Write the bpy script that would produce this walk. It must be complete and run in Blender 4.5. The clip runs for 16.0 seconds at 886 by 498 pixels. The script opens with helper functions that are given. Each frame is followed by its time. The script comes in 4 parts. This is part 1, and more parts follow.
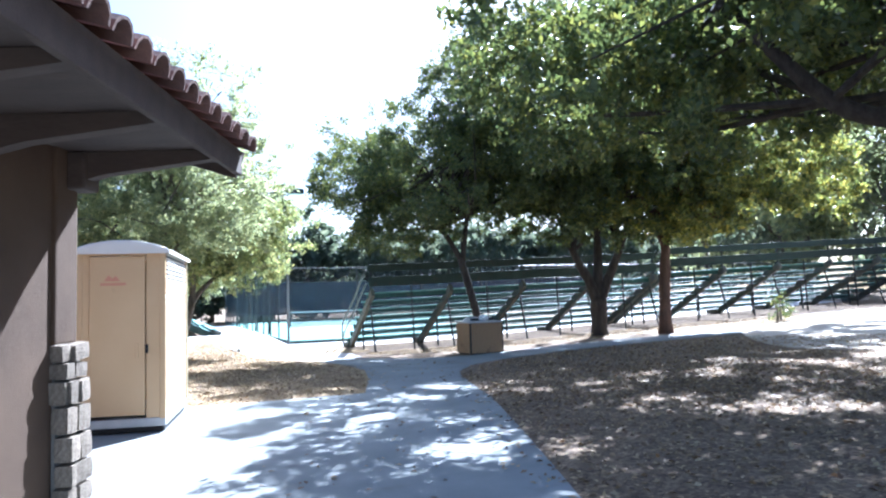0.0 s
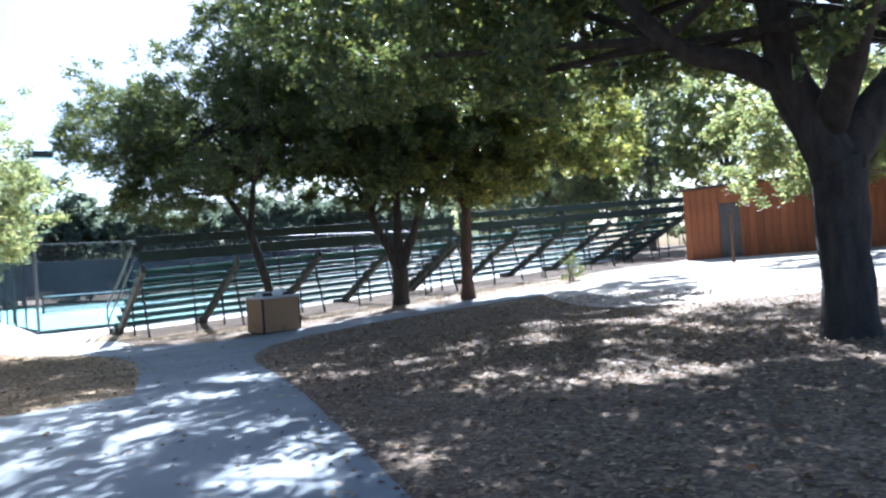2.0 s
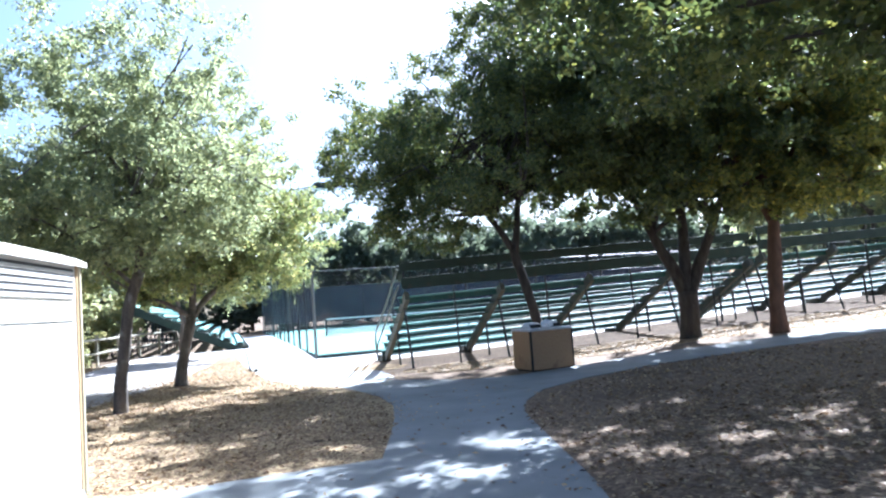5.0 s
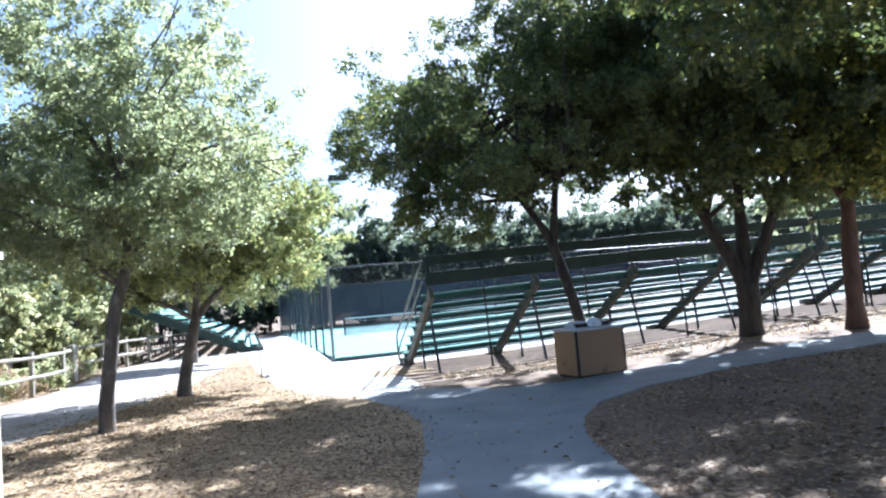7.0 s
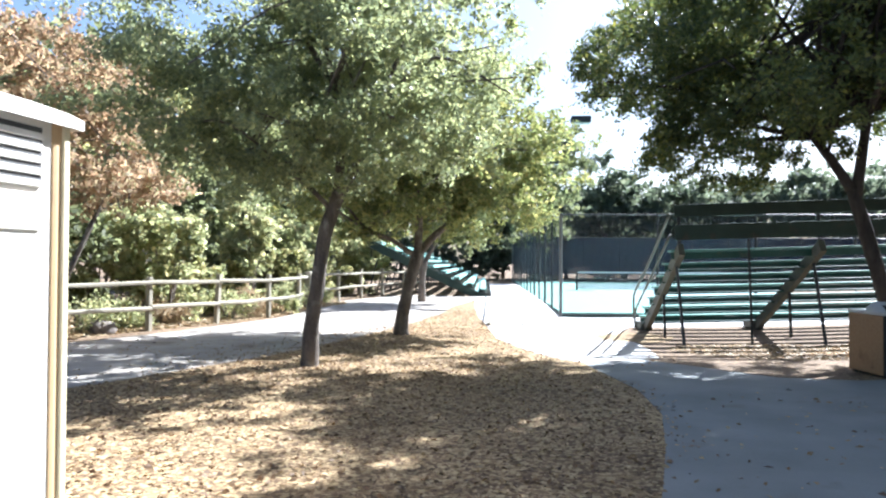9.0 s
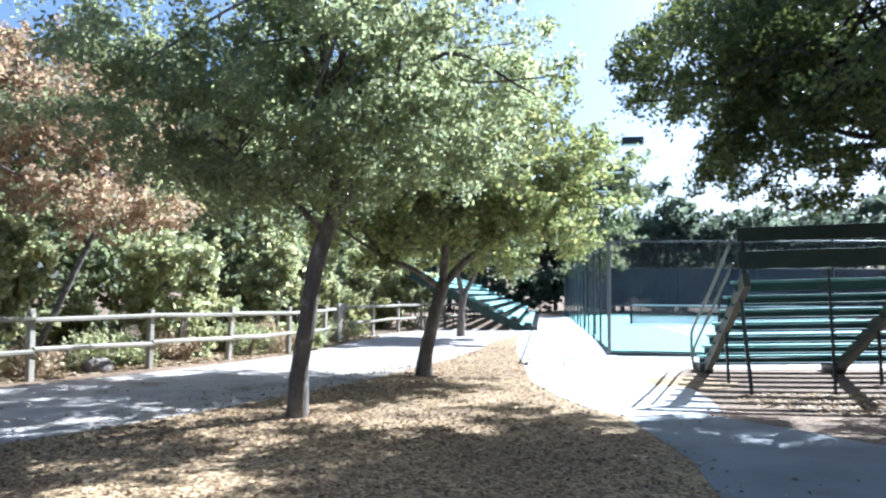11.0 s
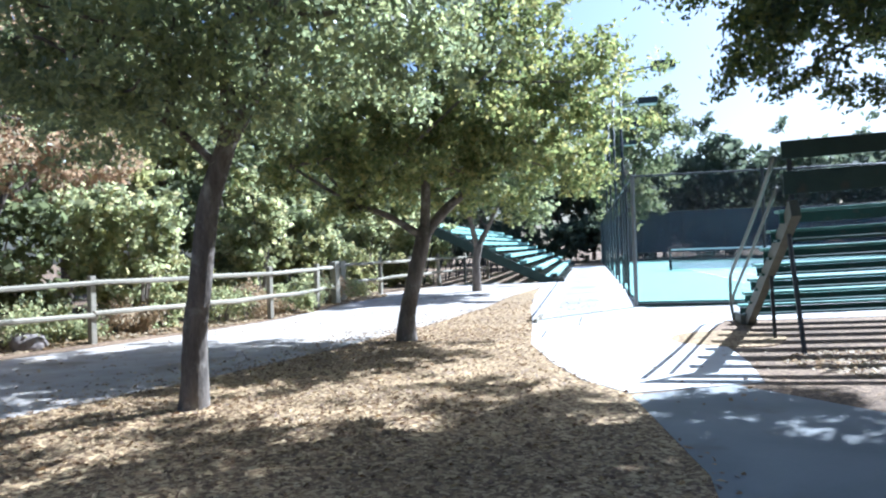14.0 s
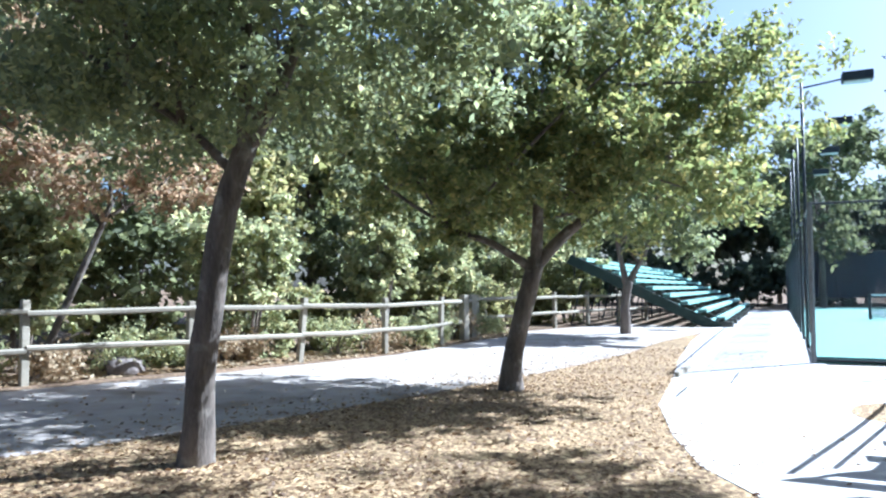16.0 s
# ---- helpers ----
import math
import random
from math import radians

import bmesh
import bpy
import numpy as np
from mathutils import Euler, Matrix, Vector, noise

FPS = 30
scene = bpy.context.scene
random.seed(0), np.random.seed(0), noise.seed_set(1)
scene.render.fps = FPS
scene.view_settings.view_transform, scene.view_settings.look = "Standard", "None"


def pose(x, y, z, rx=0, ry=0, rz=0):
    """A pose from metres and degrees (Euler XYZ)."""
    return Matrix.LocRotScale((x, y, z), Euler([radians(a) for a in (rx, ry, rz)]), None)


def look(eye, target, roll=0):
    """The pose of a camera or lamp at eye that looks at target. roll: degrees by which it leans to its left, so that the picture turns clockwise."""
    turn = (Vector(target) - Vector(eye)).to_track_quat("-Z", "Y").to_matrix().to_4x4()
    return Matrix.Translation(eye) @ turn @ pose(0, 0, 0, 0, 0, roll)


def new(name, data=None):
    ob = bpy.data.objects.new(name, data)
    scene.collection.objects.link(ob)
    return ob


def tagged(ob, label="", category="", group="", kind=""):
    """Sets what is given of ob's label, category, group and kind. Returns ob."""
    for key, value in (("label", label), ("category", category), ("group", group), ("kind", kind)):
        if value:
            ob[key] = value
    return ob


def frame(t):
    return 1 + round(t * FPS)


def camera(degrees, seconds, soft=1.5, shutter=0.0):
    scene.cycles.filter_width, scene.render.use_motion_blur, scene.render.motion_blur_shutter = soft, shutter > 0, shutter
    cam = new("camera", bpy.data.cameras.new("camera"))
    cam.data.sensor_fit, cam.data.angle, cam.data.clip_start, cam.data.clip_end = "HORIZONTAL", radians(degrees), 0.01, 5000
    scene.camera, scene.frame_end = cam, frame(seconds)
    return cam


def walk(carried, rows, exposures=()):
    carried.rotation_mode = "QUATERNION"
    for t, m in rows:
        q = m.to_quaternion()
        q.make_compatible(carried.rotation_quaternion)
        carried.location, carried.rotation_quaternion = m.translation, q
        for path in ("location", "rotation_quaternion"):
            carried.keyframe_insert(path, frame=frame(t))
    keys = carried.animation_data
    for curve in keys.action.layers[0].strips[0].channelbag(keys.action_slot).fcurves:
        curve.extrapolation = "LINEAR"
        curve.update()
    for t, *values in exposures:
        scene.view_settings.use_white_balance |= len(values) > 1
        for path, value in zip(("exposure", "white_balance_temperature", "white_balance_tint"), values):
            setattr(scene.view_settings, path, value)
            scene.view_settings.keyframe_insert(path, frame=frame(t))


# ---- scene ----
cam = camera(63.4, 16.0, soft=2.2, shutter=0.3)
PATH = [
    (0, (0.473, -2.104, 1.438), (0.512, -0.11, 1.584), -1.7),
    (0.5, (0.468, -1.702, 1.424), (0.521, 0.294, 1.535), -1.7),
    (1, (0.468, -1.173, 1.41), (0.873, 0.783, 1.512), -1.8),
    (1.5, (0.488, -0.805, 1.433), (0.935, 1.142, 1.542), -2.9),
    (2, (0.429, -0.38, 1.428), (1.044, 1.523, 1.463), -4.0),
    (2.5, (0.472, -0.109, 1.451), (1.18, 1.761, 1.486), -3.6),
    (3, (0.46, 0.239, 1.469), (1.09, 2.137, 1.488), -4.3),
    (3.5, (0.426, 0.681, 1.49), (0.913, 2.621, 1.537), -4.3),
    (4, (0.485, 1.254, 1.462), (0.693, 3.241, 1.562), -2.9),
    (4.2, (0.498, 1.384, 1.482), (0.592, 3.378, 1.596), -3.9),
    (6.3, (0.37, 3.53, 1.636), (0.226, 5.519, 1.795), -4.1),
    (6.5, (0.329, 3.697, 1.626), (0.212, 5.689, 1.758), -4.9),
    (7, (0.164, 3.962, 1.602), (0.027, 5.952, 1.744), -4.9),
    (7.5, (0.08, 4.511, 1.597), (-0.173, 6.489, 1.753), -4.9),
    (8, (-0.011, 4.937, 1.577), (-0.265, 6.917, 1.706), -2.8),
    (8.5, (-0.171, 5.571, 1.545), (-0.78, 7.475, 1.63), -0.5),
    (9, (-0.188, 6.003, 1.51), (-0.966, 7.845, 1.548), 0.3),
    (11.5, (-0.436, 8.246, 1.532), (-1.453, 9.963, 1.67), 0.0),
    (12, (-0.502, 8.607, 1.501), (-1.71, 10.201, 1.557), -2.8),
    (12.5, (-0.403, 8.948, 1.496), (-1.448, 10.653, 1.46), -1.9),
    (13, (-0.415, 9.482, 1.448), (-1.312, 11.268, 1.36), -2.8),
    (13.5, (-0.463, 9.951, 1.434), (-1.436, 11.698, 1.43), 0.0),
    (14, (-0.511, 10.428, 1.414), (-1.538, 12.145, 1.415), -2.0),
    (14.5, (-0.569, 10.919, 1.386), (-1.687, 12.578, 1.414), -1.9),
    (15, (-0.585, 11.4, 1.376), (-1.863, 12.938, 1.421), -4.5),
    (15.5, (-0.606, 11.857, 1.365), (-1.941, 13.345, 1.434), -3.3),
    (16, (-0.661, 12.35, 1.371), (-2.061, 13.774, 1.479), -0.2),
]
walk(cam, [(t, look(eye, target, roll)) for t, eye, target, roll in PATH],
     [(0, 2.55, 4900, 12), (2, 2.2, 4950, 12), (4, 2.4, 5050, 12), (7, 2.2, 5000, 13), (9, 2.15, 5450, 12), (11.5, 1.95, 4950, 11), (16, 1.8, 4900, 11)])

# ---- light ----
SUN_AZ, SUN_EL = 23.0, 42.0      # degrees clockwise from +y, and above the horizon
world = bpy.data.worlds.new("world")
scene.world = world
world.use_nodes = True
wn = world.node_tree
sky = wn.nodes.new("ShaderNodeTexSky")
sky.sky_type = "NISHITA"
sky.sun_disc = False
sky.sun_elevation, sky.sun_rotation = radians(SUN_EL), radians(SUN_AZ)
sky.air_density, sky.dust_density, sky.ozone_density = 1.0, 2.4, 1.0
wn.nodes["Background"].inputs[1].default_value = 0.05
wn.links.new(sky.outputs[0], wn.nodes["Background"].inputs[0])
sun = new("sun", bpy.data.lights.new("sun", "SUN"))
sun.data.energy, sun.data.angle, sun.data.color = 5.0, radians(0.53), (1.0, 0.955, 0.87)
sun_way = Vector((math.sin(radians(SUN_AZ)) * math.cos(radians(SUN_EL)), math.cos(radians(SUN_AZ)) * math.cos(radians(SUN_EL)), math.sin(radians(SUN_EL))))
sun.matrix_world = look(sun_way * 60, (0, 0, 0))


# ---- materials ----
def mat(name, c1, c2, rough=0.7, scale=3.0, fine=45.0, bump=0.25, metal=0.0, contrast=0.5, piece=0.0, stretch=(1, 1, 1), dirt=None, spec=0.4):
    """Two colours mixed by a broad noise, a fine grain on top, relief, and a stain colour in patches."""
    m = bpy.data.materials.new(name)
    m.use_nodes = True
    nt = m.node_tree
    bsdf = nt.nodes["Principled BSDF"]
    co = nt.nodes.new("ShaderNodeTexCoord")
    mp = nt.nodes.new("ShaderNodeMapping")
    mp.inputs["Scale"].default_value = stretch
    nt.links.new(co.outputs["Object"], mp.inputs[0])
    n1 = nt.nodes.new("ShaderNodeTexNoise")
    n1.inputs["Scale"].default_value, n1.inputs["Detail"].default_value = scale, 5
    n2 = nt.nodes.new("ShaderNodeTexNoise")
    n2.inputs["Scale"].default_value, n2.inputs["Detail"].default_value = fine, 4
    for n in (n1, n2):
        nt.links.new(mp.outputs[0], n.inputs["Vector"])
    ramp = nt.nodes.new("ShaderNodeValToRGB")
    ramp.color_ramp.elements[0].position, ramp.color_ramp.elements[1].position = 0.5 - contrast / 2, 0.5 + contrast / 2
    ramp.color_ramp.elements[0].color, ramp.color_ramp.elements[1].color = (*c1, 1), (*c2, 1)
    add = nt.nodes.new("ShaderNodeMath")
    add.operation = "MULTIPLY_ADD"
    add.inputs[1].default_value = 0.45
    nt.links.new(n2.outputs[0], add.inputs[0])
    sub = nt.nodes.new("ShaderNodeMath")
    sub.operation = "SUBTRACT"
    sub.inputs[1].default_value = 0.225
    nt.links.new(n1.outputs[0], sub.inputs[0])
    nt.links.new(sub.outputs[0], add.inputs[2])
    nt.links.new(add.outputs[0], ramp.inputs[0])
    col = ramp.outputs[0]
    if dirt:
        n3 = nt.nodes.new("ShaderNodeTexNoise")
        n3.inputs["Scale"].default_value, n3.inputs["Detail"].default_value = dirt[1], 8
        nt.links.new(co.outputs["Object"], n3.inputs["Vector"])
        r3 = nt.nodes.new("ShaderNodeValToRGB")
        r3.color_ramp.elements[0].position, r3.color_ramp.elements[1].position = dirt[2], min(1, dirt[2] + 0.15)
        nt.links.new(n3.outputs[0], r3.inputs[0])
        mx = nt.nodes.new("ShaderNodeMixRGB")
        mx.inputs[2].default_value = (*dirt[0], 1)
        nt.links.new(r3.outputs[0], mx.inputs[0])
        nt.links.new(col, mx.inputs[1])
        col = mx.outputs[0]
    if piece:
        oi = nt.nodes.new("ShaderNodeObjectInfo")
        mr = nt.nodes.new("ShaderNodeMapRange")
        mr.inputs["To Min"].default_value, mr.inputs["To Max"].default_value = 1 - piece, 1 + piece
        nt.links.new(oi.outputs["Random"], mr.inputs[0])
        hv = nt.nodes.new("ShaderNodeHueSaturation")
        nt.links.new(mr.outputs[0], hv.inputs["Value"])
        nt.links.new(col, hv.inputs["Color"])
        col = hv.outputs[0]
    nt.links.new(col, bsdf.inputs["Base Color"])
    bsdf.inputs["Roughness"].default_value, bsdf.inputs["Metallic"].default_value = rough, metal
    bsdf.inputs["Specular IOR Level"].default_value = spec
    if bump:
        bp = nt.nodes.new("ShaderNodeBump")
        bp.inputs["Strength"].default_value, bp.inputs["Distance"].default_value = bump, 0.02
        nt.links.new(add.outputs[0], bp.inputs["Height"])
        nt.links.new(bp.outputs[0], bsdf.inputs["Normal"])
    return m


def leaf_mat(name, colours, gloss=0.5, glow=0.35, through_hue=0.485, through_value=1.5):
    """Leaves: a colour for each leaf, partly letting light through."""
    m = bpy.data.materials.new(name)
    m.use_nodes = True
    nt = m.node_tree
    bsdf, out = nt.nodes["Principled BSDF"], nt.nodes["Material Output"]
    geo = nt.nodes.new("ShaderNodeNewGeometry")
    ramp = nt.nodes.new("ShaderNodeValToRGB")
    while len(ramp.color_ramp.elements) < len(colours):
        ramp.color_ramp.elements.new(0.5)
    for i, c in enumerate(colours):
        ramp.color_ramp.elements[i].position = i / (len(colours) - 1)
        ramp.color_ramp.elements[i].color = (*c, 1)
    nt.links.new(geo.outputs["Random Per Island"], ramp.inputs[0])
    nt.links.new(ramp.outputs[0], bsdf.inputs["Base Color"])
    bsdf.inputs["Roughness"].default_value = gloss
    bsdf.inputs["Specular IOR Level"].default_value = 0.5
    tr = nt.nodes.new("ShaderNodeBsdfTranslucent")
    hv = nt.nodes.new("ShaderNodeHueSaturation")
    hv.inputs["Hue"].default_value, hv.inputs["Saturation"].default_value, hv.inputs["Value"].default_value = through_hue, 1.1, through_value
    nt.links.new(ramp.outputs[0], hv.inputs["Color"])
    nt.links.new(hv.outputs[0], tr.inputs[0])
    mix = nt.nodes.new("ShaderNodeMixShader")
    mix.inputs[0].default_value = glow
    nt.links.new(bsdf.outputs[0], mix.inputs[1])
    nt.links.new(tr.outputs[0], mix.inputs[2])
    nt.links.new(mix.outputs[0], out.inputs[0])
    return m


def litter_mat(name, tones, scale=26.0):
    """Ground under dry leaves and bark chips: cells of different tones over dark earth."""
    m = bpy.data.materials.new(name)
    m.use_nodes = True
    nt = m.node_tree
    bsdf = nt.nodes["Principled BSDF"]
    co = nt.nodes.new("ShaderNodeTexCoord")
    wob = nt.nodes.new("ShaderNodeTexNoise")
    wob.inputs["Scale"].default_value = 9.0
    nt.links.new(co.outputs["Object"], wob.inputs["Vector"])
    mixv = nt.nodes.new("ShaderNodeMixRGB")
    mixv.blend_type = "ADD"
    mixv.inputs[0].default_value = 0.12
    nt.links.new(co.outputs["Object"], mixv.inputs[1])
    nt.links.new(wob.outputs["Color"], mixv.inputs[2])
    vor = nt.nodes.new("ShaderNodeTexVoronoi")
    vor.inputs["Scale"].default_value = scale
    nt.links.new(mixv.outputs[0], vor.inputs["Vector"])
    sepc = nt.nodes.new("ShaderNodeSeparateColor")
    nt.links.new(vor.outputs["Color"], sepc.inputs[0])
    ramp = nt.nodes.new("ShaderNodeValToRGB")
    while len(ramp.color_ramp.elements) < len(tones):
        ramp.color_ramp.elements.new(0.5)
    for i, c in enumerate(tones):
        ramp.color_ramp.elements[i].position = i / (len(tones) - 1)
        ramp.color_ramp.elements[i].color = (*c, 1)
    nt.links.new(sepc.outputs[0], ramp.inputs[0])
    big = nt.nodes.new("ShaderNodeTexNoise")
    big.inputs["Scale"].default_value, big.inputs["Detail"].default_value = 0.5, 6
    nt.links.new(co.outputs["Object"], big.inputs["Vector"])
    mr = nt.nodes.new("ShaderNodeMapRange")
    mr.inputs["From Min"].default_value, mr.inputs["From Max"].default_value = 0.3, 0.7
    mr.inputs["To Min"].default_value, mr.inputs["To Max"].default_value = 0.75, 1.25
    nt.links.new(big.outputs[0], mr.inputs[0])
    hv = nt.nodes.new("ShaderNodeHueSaturation")
    nt.links.new(mr.outputs[0], hv.inputs["Value"])
    nt.links.new(ramp.outputs[0], hv.inputs["Color"])
    nt.links.new(hv.outputs[0], bsdf.inputs["Base Color"])
    bsdf.inputs["Roughness"].default_value = 0.9
    bsdf.inputs["Specular IOR Level"].default_value = 0.2
    bp = nt.nodes.new("ShaderNodeBump")
    bp.inputs["Strength"].default_value, bp.inputs["Distance"].default_value = 0.55, 0.03
    nt.links.new(sepc.outputs[1], bp.inputs["Height"])
    nt.links.new(bp.outputs[0], bsdf.inputs["Normal"])
    return m


def mesh_mat(name, colour, cover, rough=0.5):
    """Woven wire or cloth netting: a fine weave with holes."""
    m = bpy.data.materials.new(name)
    m.use_nodes = True
    nt = m.node_tree
    bsdf, out = nt.nodes["Principled BSDF"], nt.nodes["Material Output"]
    bsdf.inputs["Base Color"].default_value = (*colour, 1)
    bsdf.inputs["Roughness"].default_value = rough
    tr = nt.nodes.new("ShaderNodeBsdfTransparent")
    co = nt.nodes.new("ShaderNodeTexCoord")
    no = nt.nodes.new("ShaderNodeTexNoise")
    no.inputs["Scale"].default_value = 60
    nt.links.new(co.outputs["Object"], no.inputs["Vector"])
    mr = nt.nodes.new("ShaderNodeMapRange")
    mr.inputs["To Min"].default_value, mr.inputs["To Max"].default_value = max(0, cover - 0.12), min(1, cover + 0.12)
    nt.links.new(no.outputs[0], mr.inputs[0])
    mix = nt.nodes.new("ShaderNodeMixShader")
    nt.links.new(mr.outputs[0], mix.inputs[0])
    nt.links.new(tr.outputs[0], mix.inputs[1])
    nt.links.new(bsdf.outputs[0], mix.inputs[2])
    nt.links.new(mix.outputs[0], out.inputs[0])
    return m


M_LITTER = litter_mat("leaf_litter", [(0.085, 0.058, 0.04), (0.14, 0.097, 0.062), (0.2, 0.142, 0.088), (0.31, 0.223, 0.136)], 32.0)
M_GOLD = litter_mat("golden_litter", [(0.102, 0.066, 0.039), (0.198, 0.132, 0.072), (0.33, 0.236, 0.124), (0.53, 0.412, 0.226)], 34.0)
# One concrete twice: darkened for the shaded footpath, lightened for the sunlit walk.
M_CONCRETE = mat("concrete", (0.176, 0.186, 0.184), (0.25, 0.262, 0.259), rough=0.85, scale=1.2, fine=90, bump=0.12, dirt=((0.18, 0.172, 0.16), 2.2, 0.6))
M_CONCRETE_LIT = mat("sunlit_concrete", (0.44, 0.43, 0.41), (0.56, 0.55, 0.53), rough=0.85, scale=1.2, fine=90, bump=0.12, dirt=((0.38, 0.36, 0.33), 2.2, 0.62))
M_GRAVEL = mat("pale_gravel", (0.29, 0.262, 0.23), (0.41, 0.375, 0.33), rough=0.95, scale=2.5, fine=120, bump=0.5, dirt=((0.24, 0.2, 0.155), 1.2, 0.55))
M_DUST = mat("pale_dirt", (0.4, 0.35, 0.28), (0.56, 0.5, 0.42), rough=0.95, scale=1.5, fine=80, bump=0.4, dirt=((0.22, 0.17, 0.12), 1.6, 0.55))
M_COURT = mat("court_green", (0.17, 0.36, 0.305), (0.2, 0.41, 0.35), rough=0.8, scale=0.6, fine=120, bump=0.05)
M_COURT_IN = mat("court_blue", (0.22, 0.38, 0.39), (0.26, 0.42, 0.43), rough=0.8, scale=0.6, fine=120, bump=0.05)
M_WHITE = mat("white_paint", (0.74, 0.74, 0.72), (0.82, 0.82, 0.8), rough=0.6, scale=4, bump=0.03)
M_BARK = mat("bark", (0.05, 0.043, 0.036), (0.19, 0.16, 0.13), rough=0.95, scale=9, fine=55, bump=1.0, dirt=((0.26, 0.24, 0.2), 6, 0.56), stretch=(1, 1, 0.3), contrast=0.6)
M_BARK_PALE = mat("pale_bark", (0.1, 0.085, 0.07), (0.24, 0.2, 0.165), rough=0.95, scale=8, fine=45, bump=1.0, stretch=(1, 1, 0.3), contrast=0.6)
M_BARK_OAK = mat("dark_oak_bark", (0.02, 0.017, 0.015), (0.075, 0.064, 0.052), rough=0.95, scale=9, fine=55, bump=1.0, stretch=(1, 1, 0.3), contrast=0.6)
M_BARK_RED = mat("reddish_bark", (0.055, 0.033, 0.024), (0.15, 0.085, 0.055), rough=0.95, scale=8, fine=45, bump=0.9, stretch=(1, 1, 0.3), contrast=0.6)
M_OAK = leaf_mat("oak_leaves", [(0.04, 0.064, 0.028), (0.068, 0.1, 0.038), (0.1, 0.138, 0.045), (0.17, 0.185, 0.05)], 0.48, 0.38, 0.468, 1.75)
# The oak leaves again, yellower and brighter: backlight put into their colour.
M_OAK_LIT = leaf_mat("backlit_oak_leaves", [(0.045, 0.07, 0.028), (0.08, 0.11, 0.036), (0.13, 0.16, 0.045), (0.23, 0.235, 0.055)], 0.45, 0.58, 0.462, 2.4)
M_GREENER = leaf_mat("fresh_green_leaves", [(0.075, 0.105, 0.048), (0.115, 0.15, 0.062), (0.165, 0.195, 0.078), (0.24, 0.24, 0.092)], 0.5, 0.62, 0.47, 1.95)
M_OLIVE = leaf_mat("grey_green_leaves", [(0.11, 0.138, 0.085), (0.155, 0.185, 0.105), (0.205, 0.235, 0.122), (0.255, 0.275, 0.138)], 0.42, 0.66, 0.478, 1.9)
M_SHRUB = leaf_mat("shrub_leaves", [(0.12, 0.135, 0.06), (0.175, 0.195, 0.085), (0.24, 0.25, 0.115), (0.33, 0.31, 0.15)], 0.68, 0.64, 0.475, 1.8)
M_PALE_SHRUB = leaf_mat("pale_shrub_leaves", [(0.15, 0.175, 0.095), (0.22, 0.25, 0.135), (0.29, 0.32, 0.18), (0.35, 0.33, 0.165)], 0.66, 0.64, 0.475, 1.8)
M_RUST = leaf_mat("rust_leaves", [(0.25, 0.175, 0.11), (0.33, 0.235, 0.15), (0.4, 0.31, 0.2), (0.28, 0.265, 0.15)], 0.65, 0.55, 0.495, 1.5)
M_FAR = leaf_mat("far_leaves", [(0.1, 0.118, 0.062), (0.14, 0.165, 0.085), (0.195, 0.215, 0.112)], 0.65, 0.58)
M_HAZY = leaf_mat("hazy_far_leaves", [(0.07, 0.09, 0.062), (0.1, 0.125, 0.082), (0.14, 0.16, 0.105)], 0.7, 0.55)
M_DRYLEAF = leaf_mat("dry_leaves", [(0.118, 0.074, 0.041), (0.206, 0.136, 0.073), (0.322, 0.232, 0.123), (0.472, 0.37, 0.208)], 0.7, 0.2)
M_STRAW = leaf_mat("dry_grass", [(0.26, 0.195, 0.11), (0.38, 0.295, 0.175), (0.46, 0.385, 0.25)], 0.7, 0.3)
# Near-black: the shade under the seats is put into this green.
M_GREEN = mat("shaded_green_paint", (0.008, 0.04, 0.032), (0.018, 0.068, 0.055), rough=0.4, scale=2.0, fine=40, bump=0.15, piece=0.2, dirt=((0.06, 0.07, 0.055), 5, 0.6))
# The far bleachers' green made paler, with the sun on them in the colour.
M_TEAL = mat("sunlit_teal_paint", (0.24, 0.46, 0.41), (0.34, 0.56, 0.51), rough=0.5, scale=2.0, fine=40, bump=0.15, piece=0.2, dirt=((0.12, 0.2, 0.17), 5, 0.62))
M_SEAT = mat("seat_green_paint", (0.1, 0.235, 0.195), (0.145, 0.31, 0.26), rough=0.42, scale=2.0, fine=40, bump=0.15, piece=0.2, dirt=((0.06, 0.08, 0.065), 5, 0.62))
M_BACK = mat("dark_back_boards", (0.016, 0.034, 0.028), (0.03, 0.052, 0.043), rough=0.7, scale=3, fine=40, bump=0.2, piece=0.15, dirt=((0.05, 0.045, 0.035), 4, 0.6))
M_STEEL = mat("dark_steel", (0.07, 0.075, 0.06), (0.12, 0.125, 0.103), rough=0.6, scale=6, fine=60, bump=0.1, metal=0.2, dirt=((0.08, 0.05, 0.03), 6, 0.62))
M_GALV = mat("galvanised_pipe", (0.15, 0.155, 0.16), (0.23, 0.235, 0.24), rough=0.45, scale=8, fine=60, bump=0.05, metal=0.7)
M_DARKPIPE = mat("dark_pipe", (0.02, 0.023, 0.025), (0.045, 0.05, 0.05), rough=0.5, scale=8, fine=60, bump=0.05, metal=0.3)
M_SCREEN = mesh_mat("navy_windscreen", (0.018, 0.03, 0.062), 0.93, 0.8)
M_SCREEN_THIN = mesh_mat("thin_navy_windscreen", (0.02, 0.03, 0.06), 0.32, 0.8)
M_LINK = mesh_mat("chain_link", (0.06, 0.065, 0.07), 0.13)
M_NET = mesh_mat("net_cord", (0.03, 0.03, 0.03), 0.35)
